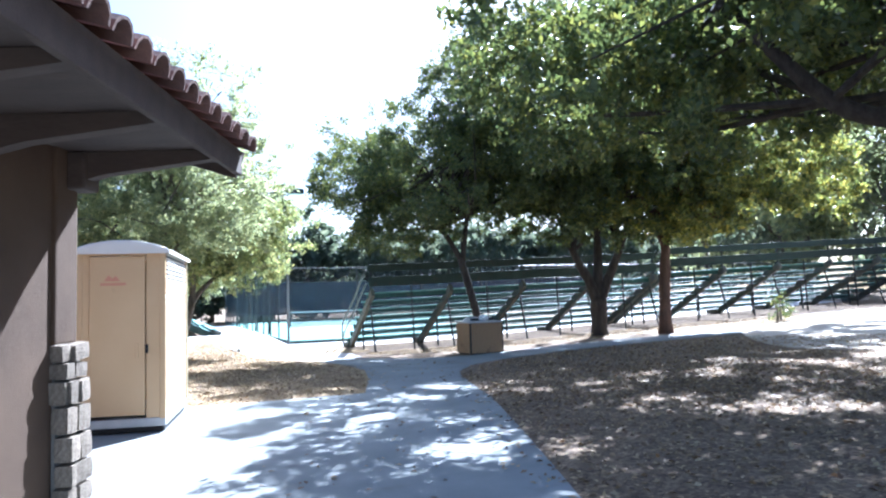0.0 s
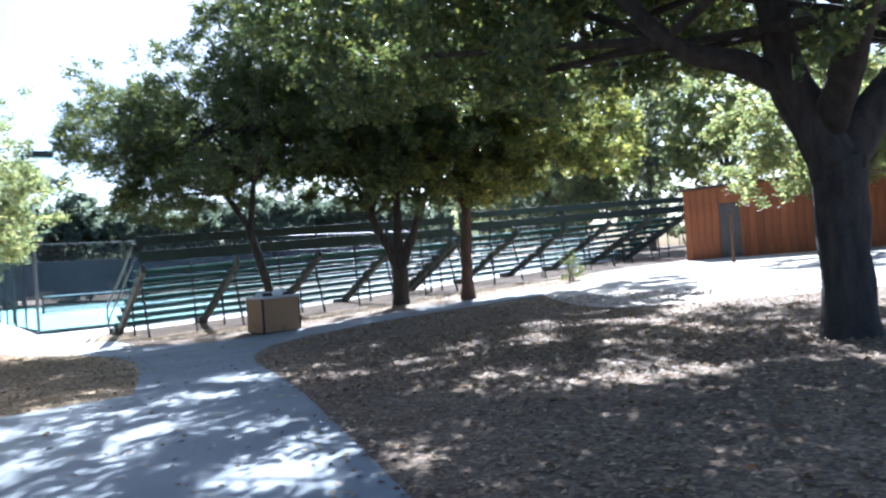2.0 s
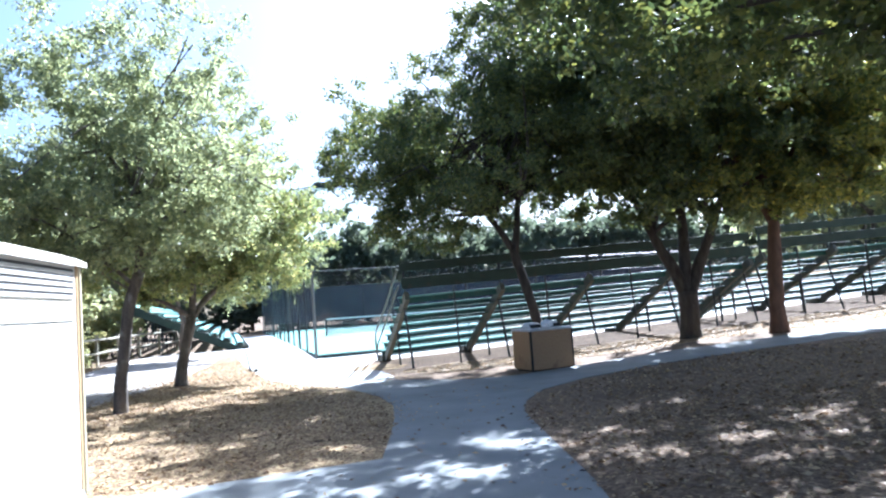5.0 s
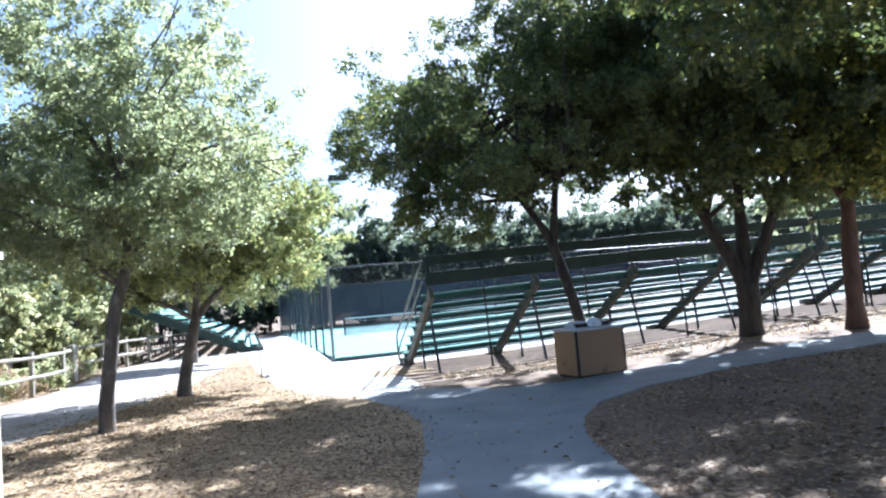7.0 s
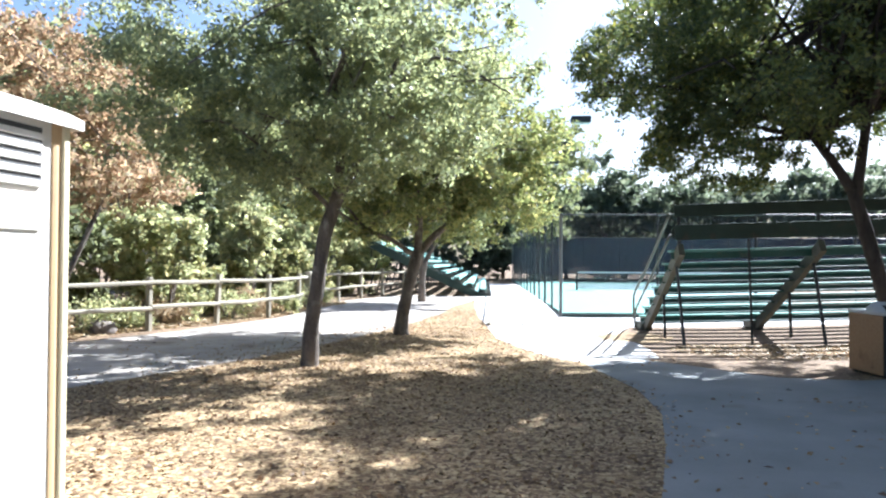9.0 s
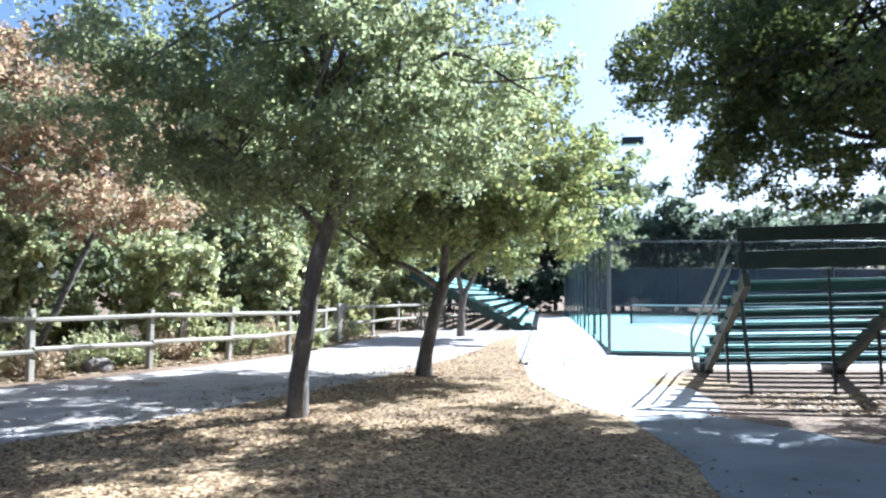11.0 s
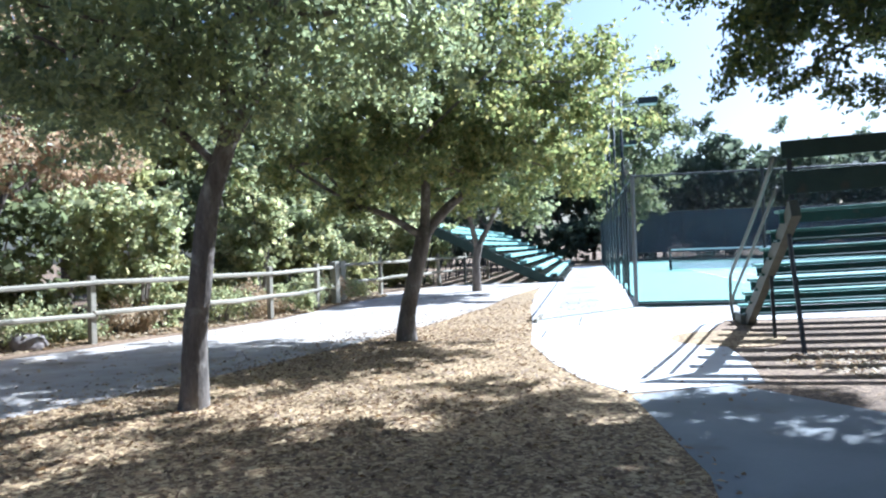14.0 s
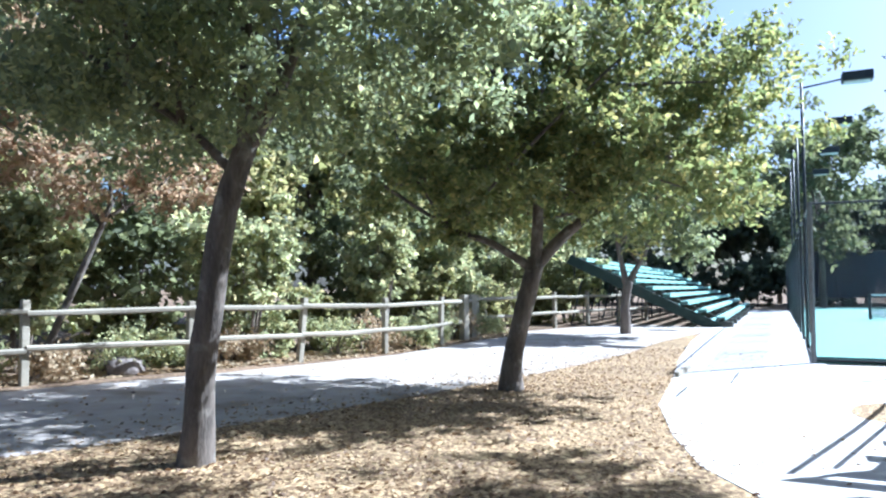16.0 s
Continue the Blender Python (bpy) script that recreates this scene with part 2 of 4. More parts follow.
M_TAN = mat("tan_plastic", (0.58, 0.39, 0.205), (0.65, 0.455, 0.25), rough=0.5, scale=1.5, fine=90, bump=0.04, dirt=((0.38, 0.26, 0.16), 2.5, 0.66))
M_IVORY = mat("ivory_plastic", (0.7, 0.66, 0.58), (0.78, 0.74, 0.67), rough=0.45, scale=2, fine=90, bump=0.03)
M_DARK = mat("dark_gap", (0.015, 0.015, 0.015), (0.03, 0.03, 0.028), rough=0.8, scale=8, bump=0.05)
M_VENT = mat("grey_vent_gap", (0.1, 0.1, 0.1), (0.15, 0.15, 0.145), rough=0.7, scale=8, bump=0.05)
M_CREAM = mat("cream_plastic", (0.68, 0.58, 0.36), (0.76, 0.67, 0.45), rough=0.5, scale=3, fine=90, bump=0.03)
M_REDMARK = mat("red_mark", (0.56, 0.24, 0.15), (0.6, 0.3, 0.19), rough=0.5, bump=0.0)
M_BIN = mat("tan_aggregate", (0.27, 0.165, 0.085), (0.37, 0.235, 0.13), rough=0.85, scale=30, fine=120, bump=0.5, dirt=((0.2, 0.12, 0.07), 3, 0.6))
M_GREY = mat("grey_plastic", (0.42, 0.42, 0.41), (0.55, 0.55, 0.53), rough=0.5, scale=5, fine=60, bump=0.05)
M_RAIL = mat("weathered_wood", (0.22, 0.2, 0.15), (0.36, 0.33, 0.26), rough=0.9, scale=5, fine=60, bump=0.6, stretch=(0.3, 0.3, 1), piece=0.15)
M_REDWOOD = mat("redwood", (0.19, 0.066, 0.028), (0.31, 0.115, 0.046), rough=0.8, scale=5, fine=50, bump=0.4, stretch=(1, 1, 0.15), piece=0.18)
M_DOOR = mat("grey_door", (0.07, 0.065, 0.065), (0.1, 0.095, 0.095), rough=0.6, scale=3, bump=0.1)
M_STUCCO = mat("brown_stucco", (0.062, 0.037, 0.021), (0.092, 0.057, 0.033), rough=0.95, scale=2, fine=120, bump=0.6)
M_STONE = mat("pale_stone", (0.13, 0.103, 0.075), (0.27, 0.222, 0.17), rough=0.9, scale=7, fine=50, bump=0.8, piece=0.25)
M_MORTAR = mat("mortar", (0.2, 0.19, 0.17), (0.28, 0.26, 0.24), rough=0.95, scale=20, bump=0.4)
M_TILE = mat("clay_tile", (0.1, 0.055, 0.045), (0.18, 0.095, 0.07), rough=0.8, scale=5, fine=60, bump=0.3, piece=0.25)
M_FASCIA = mat("dark_brown_wood", (0.05, 0.035, 0.028), (0.08, 0.058, 0.045), rough=0.8, scale=6, fine=60, bump=0.3, stretch=(0.3, 1, 1))
M_ROCK = mat("boulder", (0.09, 0.075, 0.065), (0.24, 0.21, 0.19), rough=0.9, scale=6, fine=40, bump=0.8)


# ---- builders ----
def terrain(x, y):
    """Height of the ground: rising gently to +x, with a shallow dip by the court."""
    rise = 0.045 * np.where(x < 20, 0.8 * np.log1p(np.exp(np.minimum((x - 1) / 0.8, 40))), np.minimum(x - 1, 30))
    return rise - 0.15 * np.exp(-((x + 5) ** 2 + (y - 23) ** 2) / 50)


def gz(x, y):
    return float(terrain(np.float64(x), np.float64(y)))


def link(ob, parent):
    ob.parent = parent
    return ob


def part(name, bm, material, parent, label="", smooth=False):
    """Links a bmesh as one mesh object under a thing or a part."""
    me = bpy.data.meshes.new(name)
    bm.to_mesh(me)
    bm.free()
    me.materials.append(material)
    if smooth:
        me.polygons.foreach_set("use_smooth", [True] * len(me.polygons))
    ob = new(name, me)
    if label:
        ob["label"] = label
    ob.parent = parent
    return ob


def same(name, ob, parent, m, label=""):
    """Another piece on the mesh of ob."""
    o = new(name, ob.data)
    o.parent = parent
    o.matrix_basis = m
    if label:
        o["label"] = label
    return o


def thing(name, m, label, category, group="", kind=""):
    e = new(name)
    e.empty_display_size = 0.2
    e.matrix_basis = m
    return tagged(e, label, category, group, kind)


def box(bm, x0, y0, z0, x1, y1, z1, bevel=0.0, m=None):
    mm = Matrix.Translation(((x0 + x1) / 2, (y0 + y1) / 2, (z0 + z1) / 2)) @ Matrix.Diagonal((x1 - x0, y1 - y0, z1 - z0, 1))
    r = bmesh.ops.create_cube(bm, size=1, matrix=(m @ mm) if m else mm)
    if bevel:
        es = list({e for v in r["verts"] for e in v.link_edges})
        bmesh.ops.bevel(bm, geom=es, offset=bevel, segments=2, affect="EDGES", profile=0.6)
    return bm


def boxed(x0, y0, z0, x1, y1, z1, bevel=0.0, m=None):
    return box(bmesh.new(), x0, y0, z0, x1, y1, z1, bevel, m)


def tube(pts, radii, seg=10, rough=0.0, seed=0, bm=None, cap=True):
    """A round body along a line of points, with a radius at each."""
    bm = bm or bmesh.new()
    pts = [Vector(p) for p in pts]
    rings, up = [], Vector((0.31, 0.95, 0.05)).normalized()
    for i, p in enumerate(pts):
        d = (pts[min(i + 1, len(pts) - 1)] - pts[max(i - 1, 0)]).normalized()
        a = d.cross(up).normalized() if abs(d.dot(up)) < 0.98 else d.cross(Vector((1, 0, 0))).normalized()
        b = d.cross(a)
        ring = []
        for k in range(seg):
            t = 2 * math.pi * k / seg
            q = a * math.cos(t) + b * math.sin(t)
            r = radii[i] * (1 + rough * noise.noise(p * 2.1 + q * 1.7 + Vector((seed, 0, 0))))
            ring.append(bm.verts.new(p + q * r))
        rings.append(ring)
    for r0, r1 in zip(rings, rings[1:]):
        for k in range(seg):
            bm.faces.new((r0[k], r0[(k + 1) % seg], r1[(k + 1) % seg], r1[k]))
    if cap:
        bm.faces.new(rings[0][::-1])
        bm.faces.new(rings[-1])
    bmesh.ops.recalc_face_normals(bm, faces=bm.faces[:])
    return bm


def bend(points, n=5):
    """A smooth line through points (Catmull-Rom)."""
    p = [Vector(q) for q in points]
    p = [p[0] * 2 - p[1]] + p + [p[-1] * 2 - p[-2]]
    out = []
    for i in range(1, len(p) - 2):
        for k in range(n):
            t = k / n
            out.append(0.5 * (2 * p[i] + (p[i + 1] - p[i - 1]) * t + (2 * p[i - 1] - 5 * p[i] + 4 * p[i + 1] - p[i + 2]) * t * t + (3 * p[i] - p[i - 1] - 3 * p[i + 1] + p[i + 2]) * t ** 3))
    return out + [p[-2]]


def leaf_object(name, centres, size, rng, material, parent=None, flat=0.0, narrow=0.5):
    """Many small folded leaves at the given places, each turned its own way."""
    n = len(centres)
    u = rng.normal(size=(n, 3))
    u[:, 2] *= 1 - flat
    u /= np.linalg.norm(u, axis=1)[:, None]
    w = rng.normal(size=(n, 3))
    w[:, 2] += 3 * flat
    w -= u * np.sum(u * w, axis=1)[:, None]
    w /= np.linalg.norm(w, axis=1)[:, None]
    v = np.cross(w, u)
    s = (size * rng.uniform(0.6, 1.35, n))[:, None]
    co = np.empty((n, 4, 3))
    co[:, 0] = centres - u * s * 0.5
    co[:, 1] = centres + v * s * narrow * 0.5 + w * s * 0.09
    co[:, 2] = centres + u * s * 0.5
    co[:, 3] = centres - v * s * narrow * 0.5 + w * s * 0.09
    me = bpy.data.meshes.new(name)
    me.vertices.add(n * 4)
    me.vertices.foreach_set("co", co.ravel())
    me.loops.add(n * 4)
    me.loops.foreach_set("vertex_index", np.arange(n * 4, dtype=np.int32))
    me.polygons.add(n)
    me.polygons.foreach_set("loop_start", np.arange(0, n * 4, 4, dtype=np.int32))
    me.update(calc_edges=True)
    me.materials.append(material)
    ob = new(name, me)
    ob.parent = parent
    return ob


def crown_points(blobs, twigs, per_twig, spread, rng, hollow=0.35, gaps=-0.2, grain=0.9):
    """Places of leaves: sprays of twigs gathered in clumps near the outside of lumpy blobs, with gaps between."""
    out = []
    clump, sprays = spread * 2.7, 9
    total = sum(b[6] if len(b) > 6 else b[3] * b[4] for b in blobs)
    for b in blobs:
        cx, cy, cz, rx, ry, rz = b[:6]
        k = int(twigs * per_twig * (b[6] if len(b) > 6 else rx * ry) / total)
        n = max(7, int(4.6 * (rx * ry * rz) ** (2 / 3) / clump ** 2))
        mids, ways = [], []
        for _ in range(n):
            d = Vector(rng.normal(size=3)).normalized()
            r = (hollow + (0.97 - hollow) * rng.random() ** 0.6) * (1 + 0.5 * noise.noise(d * 2.6 + Vector((cx, cy, cz))))
            p = Vector((cx + d.x * rx * r, cy + d.y * ry * r, cz + d.z * rz * r))
            if noise.noise(p * grain) < gaps:
                continue
            mids.append(tuple(p))
            ways.append((d.x, d.y, d.z * 0.6 + 0.1))
        if not mids:
            continue
        mids, ways = np.array(mids), np.array(ways)
        big = rng.uniform(0.55, 1.3, len(mids))
        dirs = rng.normal(size=(len(mids), sprays, 3)) * (1, 1, 0.62) + ways[:, None] * 0.7
        dirs /= np.linalg.norm(dirs, axis=2)[:, :, None]
        c = rng.choice(len(mids), k, p=big ** 2 / np.sum(big ** 2))
        reach = clump * big[c] * rng.random(k) ** 0.55 * rng.uniform(0.75, 1.2, k)
        out.append(mids[c] + dirs[c, rng.integers(0, sprays, k)] * reach[:, None] + rng.normal(size=(k, 3)) * clump * 0.13)
    return np.concatenate(out)


def tree(name, label, base, trunk, limbs, blobs, bark, leaves, twigs, per_twig, size, seed, spread=0.2, group="", hollow=0.35, gaps=-0.2, category="tree"):
    """A tree: trunk and limbs as lists of (x, y, z, radius) from its base, and a crown of leaves in blobs."""
    bx, by = base
    root = thing(name, pose(bx, by, gz(bx, by)), label, category, group)
    rng = np.random.default_rng(seed)

    def stem(rows, nm, seg):
        line = bend([r[:3] for r in rows], 5)
        rad = np.interp(np.linspace(0, 1, len(line)), np.linspace(0, 1, len(rows)), [r[3] for r in rows])
        return part(nm, tube(line, rad, seg, 0.22, seed), bark, root, smooth=True)
    stem([(trunk[0][0], trunk[0][1], trunk[0][2] - 0.12, trunk[0][3] * 1.35)] + trunk, "trunk", 14)
    for rows in limbs:
        stem(rows, "limb", 9)
    for k in range(len(blobs) * 4):      # thin branches out into the crown
        b = blobs[k % len(blobs)]
        src = limbs[k % len(limbs)] if limbs else trunk
        s = src[-1 - (k // len(blobs)) % 2]
        d = Vector(rng.normal(size=3)).normalized()
        e = Vector((b[0] + d.x * b[3] * 0.75, b[1] + d.y * b[4] * 0.75, b[2] + d.z * b[5] * 0.7))
        a = Vector(s[:3])
        mid = (a + e) / 2 + Vector(rng.normal(size=3)) * 0.25
        part("branch", tube(bend([a, mid, e], 4), np.linspace(min(s[3], 0.06), 0.012, 9), 5), bark, root)
    pts = crown_points(blobs, twigs, per_twig, spread, rng, hollow, gaps)
    leaf_object("crown", pts, size, rng, leaves, root)
    return root


def outline(points, n=4):
    """A rounded closed outline through points."""
    p = [Vector((*q, 0)) for q in points]
    out = []
    m = len(p)
    for i in range(m):
        p0, p1, p2, p3 = p[i - 1], p[i], p[(i + 1) % m], p[(i + 2) % m]
        for k in range(n):
            t = k / n
            out.append(0.5 * (2 * p1 + (p2 - p0) * t + (2 * p0 - 5 * p1 + 4 * p2 - p3) * t * t + (3 * p1 - p0 - 3 * p2 + p3) * t ** 3))
    return out


def draped(name, pts, lift, material, label, category, kind="structure", cell=1.0, depth=0.06):
    """A sheet of paving or soil with the given outline, lying on the ground with a visible edge."""
    bm = bmesh.new()
    f = bm.faces.new([bm.verts.new((p[0], p[1], 0)) for p in pts])
    bmesh.ops.triangulate(bm, faces=[f])
    xs, ys = [p[0] for p in pts], [p[1] for p in pts]
    for lo, hi, axis in ((min(xs), max(xs), (1, 0, 0)), (min(ys), max(ys), (0, 1, 0))):
        c = math.ceil(lo)
        while c < hi:
            bmesh.ops.bisect_plane(bm, geom=bm.verts[:] + bm.edges[:] + bm.faces[:], plane_co=Vector(axis) * c, plane_no=axis)
            c += cell
    bmesh.ops.recalc_face_normals(bm, faces=bm.faces[:])
    if sum(fc.normal.z for fc in bm.faces) < 0:
        bmesh.ops.reverse_faces(bm, faces=bm.faces[:])
    for v in bm.verts:
        v.co.z = gz(v.co.x, v.co.y) + lift
    rim = [e for e in bm.edges if e.is_boundary]
    r = bmesh.ops.extrude_edge_only(bm, edges=rim)
    for v in r["geom"]:
        if isinstance(v, bmesh.types.BMVert):
            v.co.z -= depth
    ob = part(name, bm, material, None)
    return tagged(ob, label, category, kind=kind)


# ---- ground ----
def ground_sheet():
    near = np.arange(-30, 40.01, 0.8)
    far = np.array([50, 65, 85, 120, 180, 300, 600])
    xs = np.concatenate([-far[::-1], near, far + 0.0])
    ys = xs + 5
    gx, gy = np.meshgrid(xs, ys)
    z = terrain(gx, gy) - np.where(gy > 60, 0.05, 0.0)
    n, m = gx.shape
    verts = np.stack([gx, gy, z], -1).reshape(-1, 3)
    idx = np.arange(n * m).reshape(n, m)
    faces = np.stack([idx[:-1, :-1], idx[:-1, 1:], idx[1:, 1:], idx[1:, :-1]], -1).reshape(-1, 4)
    me = bpy.data.meshes.new("ground")
    me.from_pydata(verts.tolist(), [], faces.tolist())
    me.materials.append(M_LITTER)
    me.polygons.foreach_set("use_smooth", [True] * len(me.polygons))
    return tagged(new("ground", me), "brown ground covered with dry leaves and bark chips", "ground", kind="structure")


ground_sheet()
YAW = 18.0                                   # the court and the bleachers are turned by this
E1 = Vector((math.cos(radians(YAW)), math.sin(radians(YAW)), 0))
E2 = Vector((-E1.y, E1.x, 0))
YAW_COURT = 19.6                             # the court stands a little askew to them
C1 = Vector((math.cos(radians(YAW_COURT)), math.sin(radians(YAW_COURT)), 0))
C2 = Vector((-C1.y, C1.x, 0))
CP = Vector((-5.3, 27.2, 0))                 # the court's near corner post
BACK = Vector((-1.33, 20.85, 0))             # the bleachers' rear corner


def at(o, a, b, z=0.0):
    return o + E1 * a + E2 * b + Vector((0, 0, z))


def on_court(a, b, z=0.0):
    return CP + C1 * a + C2 * b + Vector((0, 0, z))


path_pts = ([(1.7, -12), (1.62, -6), (1.55, 0), (1.46, 4.2), (1.42, 5.7), (1.33, 8.2), (1.12, 10.5), (1.0, 12), (1.1, 13), (1.45, 14.1), (2.3, 15.1), (3.9, 15.95), (6.3, 16.6), (8.9, 17.2), (11.0, 17.4)]
            + [(11.0, 19.2), (7.5, 18.7), (4.7, 18.2), (2.5, 17.35), (1.2, 16.75), (0.2, 16.75), (-0.9, 17.6), (-1.75, 18.2), (-2.55, 17.3)]
            + [(-1.95, 16.1), (-1.4, 15.0), (-0.98, 13.6), (-0.8, 12.2), (-0.7, 11.0), (-0.62, 9.6), (-0.75, 8.7), (-1.5, 8.2), (-3, 8.6), (-6.5, 8.8), (-7, 3.7), (-2.6, 3.6), (-2.6, -12)])
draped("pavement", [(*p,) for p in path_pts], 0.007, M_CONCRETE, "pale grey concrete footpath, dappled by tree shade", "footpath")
c = [on_court(0.2, 30), on_court(0.2, -0.25), on_court(26, -0.25), at(BACK, 24.6, 4.45), at(BACK, -0.3, 4.3), at(BACK, -0.85, 2.6), at(BACK, -0.8, -0.7)]
plaza_pts = [(p.x, p.y) for p in c] + [(-1.5, 18.45), (-2.6, 17.4), (-3.3, 18.0), (-4.1, 19.1), (-5.2, 20.9), (-6.1, 23.0), (-7.55, 26.2), (-9.1, 30.0), (-10.7, 34.4), (-11.7, 38), (-15.0, 49)] + [(on_court(-3.6, 30).x, on_court(-3.6, 30).y)]
plaza = draped("pavement_court_side", plaza_pts, 0.011, M_CONCRETE_LIT, "sunlit concrete walk beside the tennis court fence", "walkway")
draped("leaf_bed", [(-9.0, 8.6), (-6.5, 8.95), (-2.8, 8.5), (-1.3, 8.1), (-0.6, 8.6), (-0.36, 9.7), (-0.44, 11), (-0.54, 12.2), (-0.72, 13.6), (-1.14, 15), (-1.7, 16.1), (-2.3, 17.3), (-3.05, 17.95), (-3.85, 19.05), (-4.95, 20.85), (-5.85, 23), (-7.3, 26.2), (-8.85, 30), (-9.6, 32.5), (-10.6, 32.4), (-10.3, 29.5), (-9.7, 26.5), (-9.0, 22.9), (-9.5, 19.5), (-9.8, 17.5), (-9.6, 15), (-9.2, 12)],
       0.004, M_GOLD, "golden-brown bed of dry leaves under the shade trees", "leaf bed")
draped("leaf_bed_plaza", [(p.x, p.y) for p in outline([(-3.35, 22.5), (-3.1, 21.6), (-2.4, 21.25), (-1.75, 21.5), (-1.7, 22.6), (-2.3, 23.15), (-3.0, 23.1)])], 0.016, M_GOLD, "small bed of dry leaves let into the walk beside the bleachers", "leaf bed")
draped("gravel_path", [(-11.9, 8), (-11.8, 12), (-11.75, 16), (-11.7, 18), (-12.1, 22.5), (-13.2, 26.2), (-14.6, 29.5), (-14.8, 36), (-11.2, 36.3), (-10.3, 33), (-9.7, 29.5), (-8.9, 26.5), (-8.35, 22.9), (-8.0, 20.5), (-7.75, 18.5), (-7.5, 16.5), (-7.45, 14.5), (-7.6, 12), (-7.8, 9.2), (-8.2, 8)],
       0.008, M_GRAVEL, "pale gravel walking track along the rail fence", "path")
draped("dirt_patch", [(p.x, p.y) for p in outline([(7.8, 12.0), (10.0, 9.8), (14, 8.5), (19, 9), (22, 16), (19.5, 22), (15.8, 24.4), (12.5, 22.6), (11, 19.6), (9.2, 17.8), (8.2, 15.2)])], 0.008, M_DUST, "sunlit pale bare dirt in front of the shed", "dirt")


# ---- tennis court ----
COURT_Z = -0.1


def flat_sheet(name, o, a0, b0, a1, b1, z, thick, material, label, category, parent=None, nm=None):
    bm = boxed(a0, b0, z - thick, a1, b1, z)
    bm.transform(Matrix.Translation(o) @ pose(0, 0, 0, 0, 0, YAW_COURT))
    ob = part(name, bm, material, parent)
    return tagged(ob, label, category, kind="structure") if label else ob


# the court slab lies a little above the soil, falling away with nothing
flat_sheet("court_surface", CP, 0.05, 0.05, 40, 37, 0.03, 0.9, M_COURT, "pale green hard tennis court surface", "tennis court")
for k, a in enumerate((3.7, 21.0)):
    flat_sheet("court_inner", CP, a, 6.4, a + 11, 30.2, 0.036, 0.02, M_COURT_IN, "pale blue playing area of the tennis court", "tennis court")
    lines = thing("court_lines", Matrix.Identity(4), "white painted lines of the tennis court", "court lines")
    for x0, y0, x1, y1 in ((0, 6.4, 0.05, 30.2), (10.92, 6.4, 10.97, 30.2), (0, 6.4, 10.97, 6.5), (0, 30.1, 10.97, 30.2), (1.37, 6.4, 1.42, 30.2), (9.55, 6.4, 9.6, 30.2), (1.4, 11.9, 9.6, 11.95), (1.4, 24.7, 9.6, 24.75)):
        flat_sheet("line", CP, a + x0, y0, a + x1, y1, 0.042, 0.004, M_WHITE, "", "", lines)
    net = thing("tennis_net", Matrix.Translation(on_court(a - 0.9, 18.3, 0.03)) @ pose(0, 0, 0, 0, 0, YAW_COURT), "tennis net with white tape between dark posts", "tennis net", "tennis nets")
    for x in (0, 12.8):
        part("post", tube([(x, 0, 0), (x, 0, 1.09)], [0.06, 0.055], 10), M_DARKPIPE, net)
    part("netting", boxed(0.06, -0.004, 0.04, 12.74, 0.004, 0.95), M_NET, net)
    part("tape", boxed(0.06, -0.012, 0.95, 12.74, 0.012, 1.02), M_WHITE, net, "white tape along the top of the net")


def court_fence(name, o, yaw, length, height, bays, screen, label, cloth=None, thick=0.03):
    f = thing(name, Matrix.Translation(o) @ pose(0, 0, 0, 0, 0, yaw), label, "fence", "court fences")
    post = None
    for i in range(bays + 1):
        x = length * i / bays
        r = 0.048 if i == 0 else 0.035
        if post and i > 1:
            same("post", post, f, pose(x, 0, 0))
        else:
            p = part("post", tube([(0, 0, 0), (0, 0, height)], [r, r], 10), M_DARKPIPE if i else M_GALV, f)
            p.matrix_basis = pose(x, 0, 0)
            post = p
    for z in (height - 0.03, 0.06):
        part("rail", tube([(0, 0, z), (length, 0, z)], [thick * 0.8, thick * 0.8], 8), M_DARKPIPE, f)
    part("chain_link", boxed(0.03, -0.003, 0.06, length - 0.03, 0.003, height - 0.04), M_LINK, f)
    for x0, x1, z0, z1 in screen:
        bm = bmesh.new()
        n = max(2, int((x1 - x0) / 0.4))
        cols = [[bm.verts.new((x0 + (x1 - x0) * i / n, 0.012 + 0.012 * math.sin(i * 1.9 + z * 2), z)) for z in (z0, (z0 + z1) / 2, z1)] for i in range(n + 1)]
        for a, b in zip(cols, cols[1:]):
            for j in range(2):
                bm.faces.new((a[j], b[j], b[j + 1], a[j + 1]))
        part("windscreen", bm, cloth or M_SCREEN, f, "navy cloth windscreen tied to the fence")
    return f


court_fence("chain_link_fence", on_court(0, 0, COURT_Z), YAW_COURT, 40, 3.1, 14, [], "tall chain-link court fence with a clear near side")
court_fence("chain_link_fence", on_court(0, 0.05, COURT_Z), YAW_COURT + 90, 36.6, 3.1, 13, [(2.8 * i + 0.1, 2.8 * i + 2.72, 1.15, 2.45) for i in range(13)], "chain-link court fence hung with short navy windscreens", M_SCREEN_THIN)
court_fence("chain_link_fence", on_court(0, 36.6, COURT_Z), YAW_COURT, 40, 3.7, 14, [(0.1, 39.9, 0.75, 3.65)], "far court fence covered by a navy windscreen")


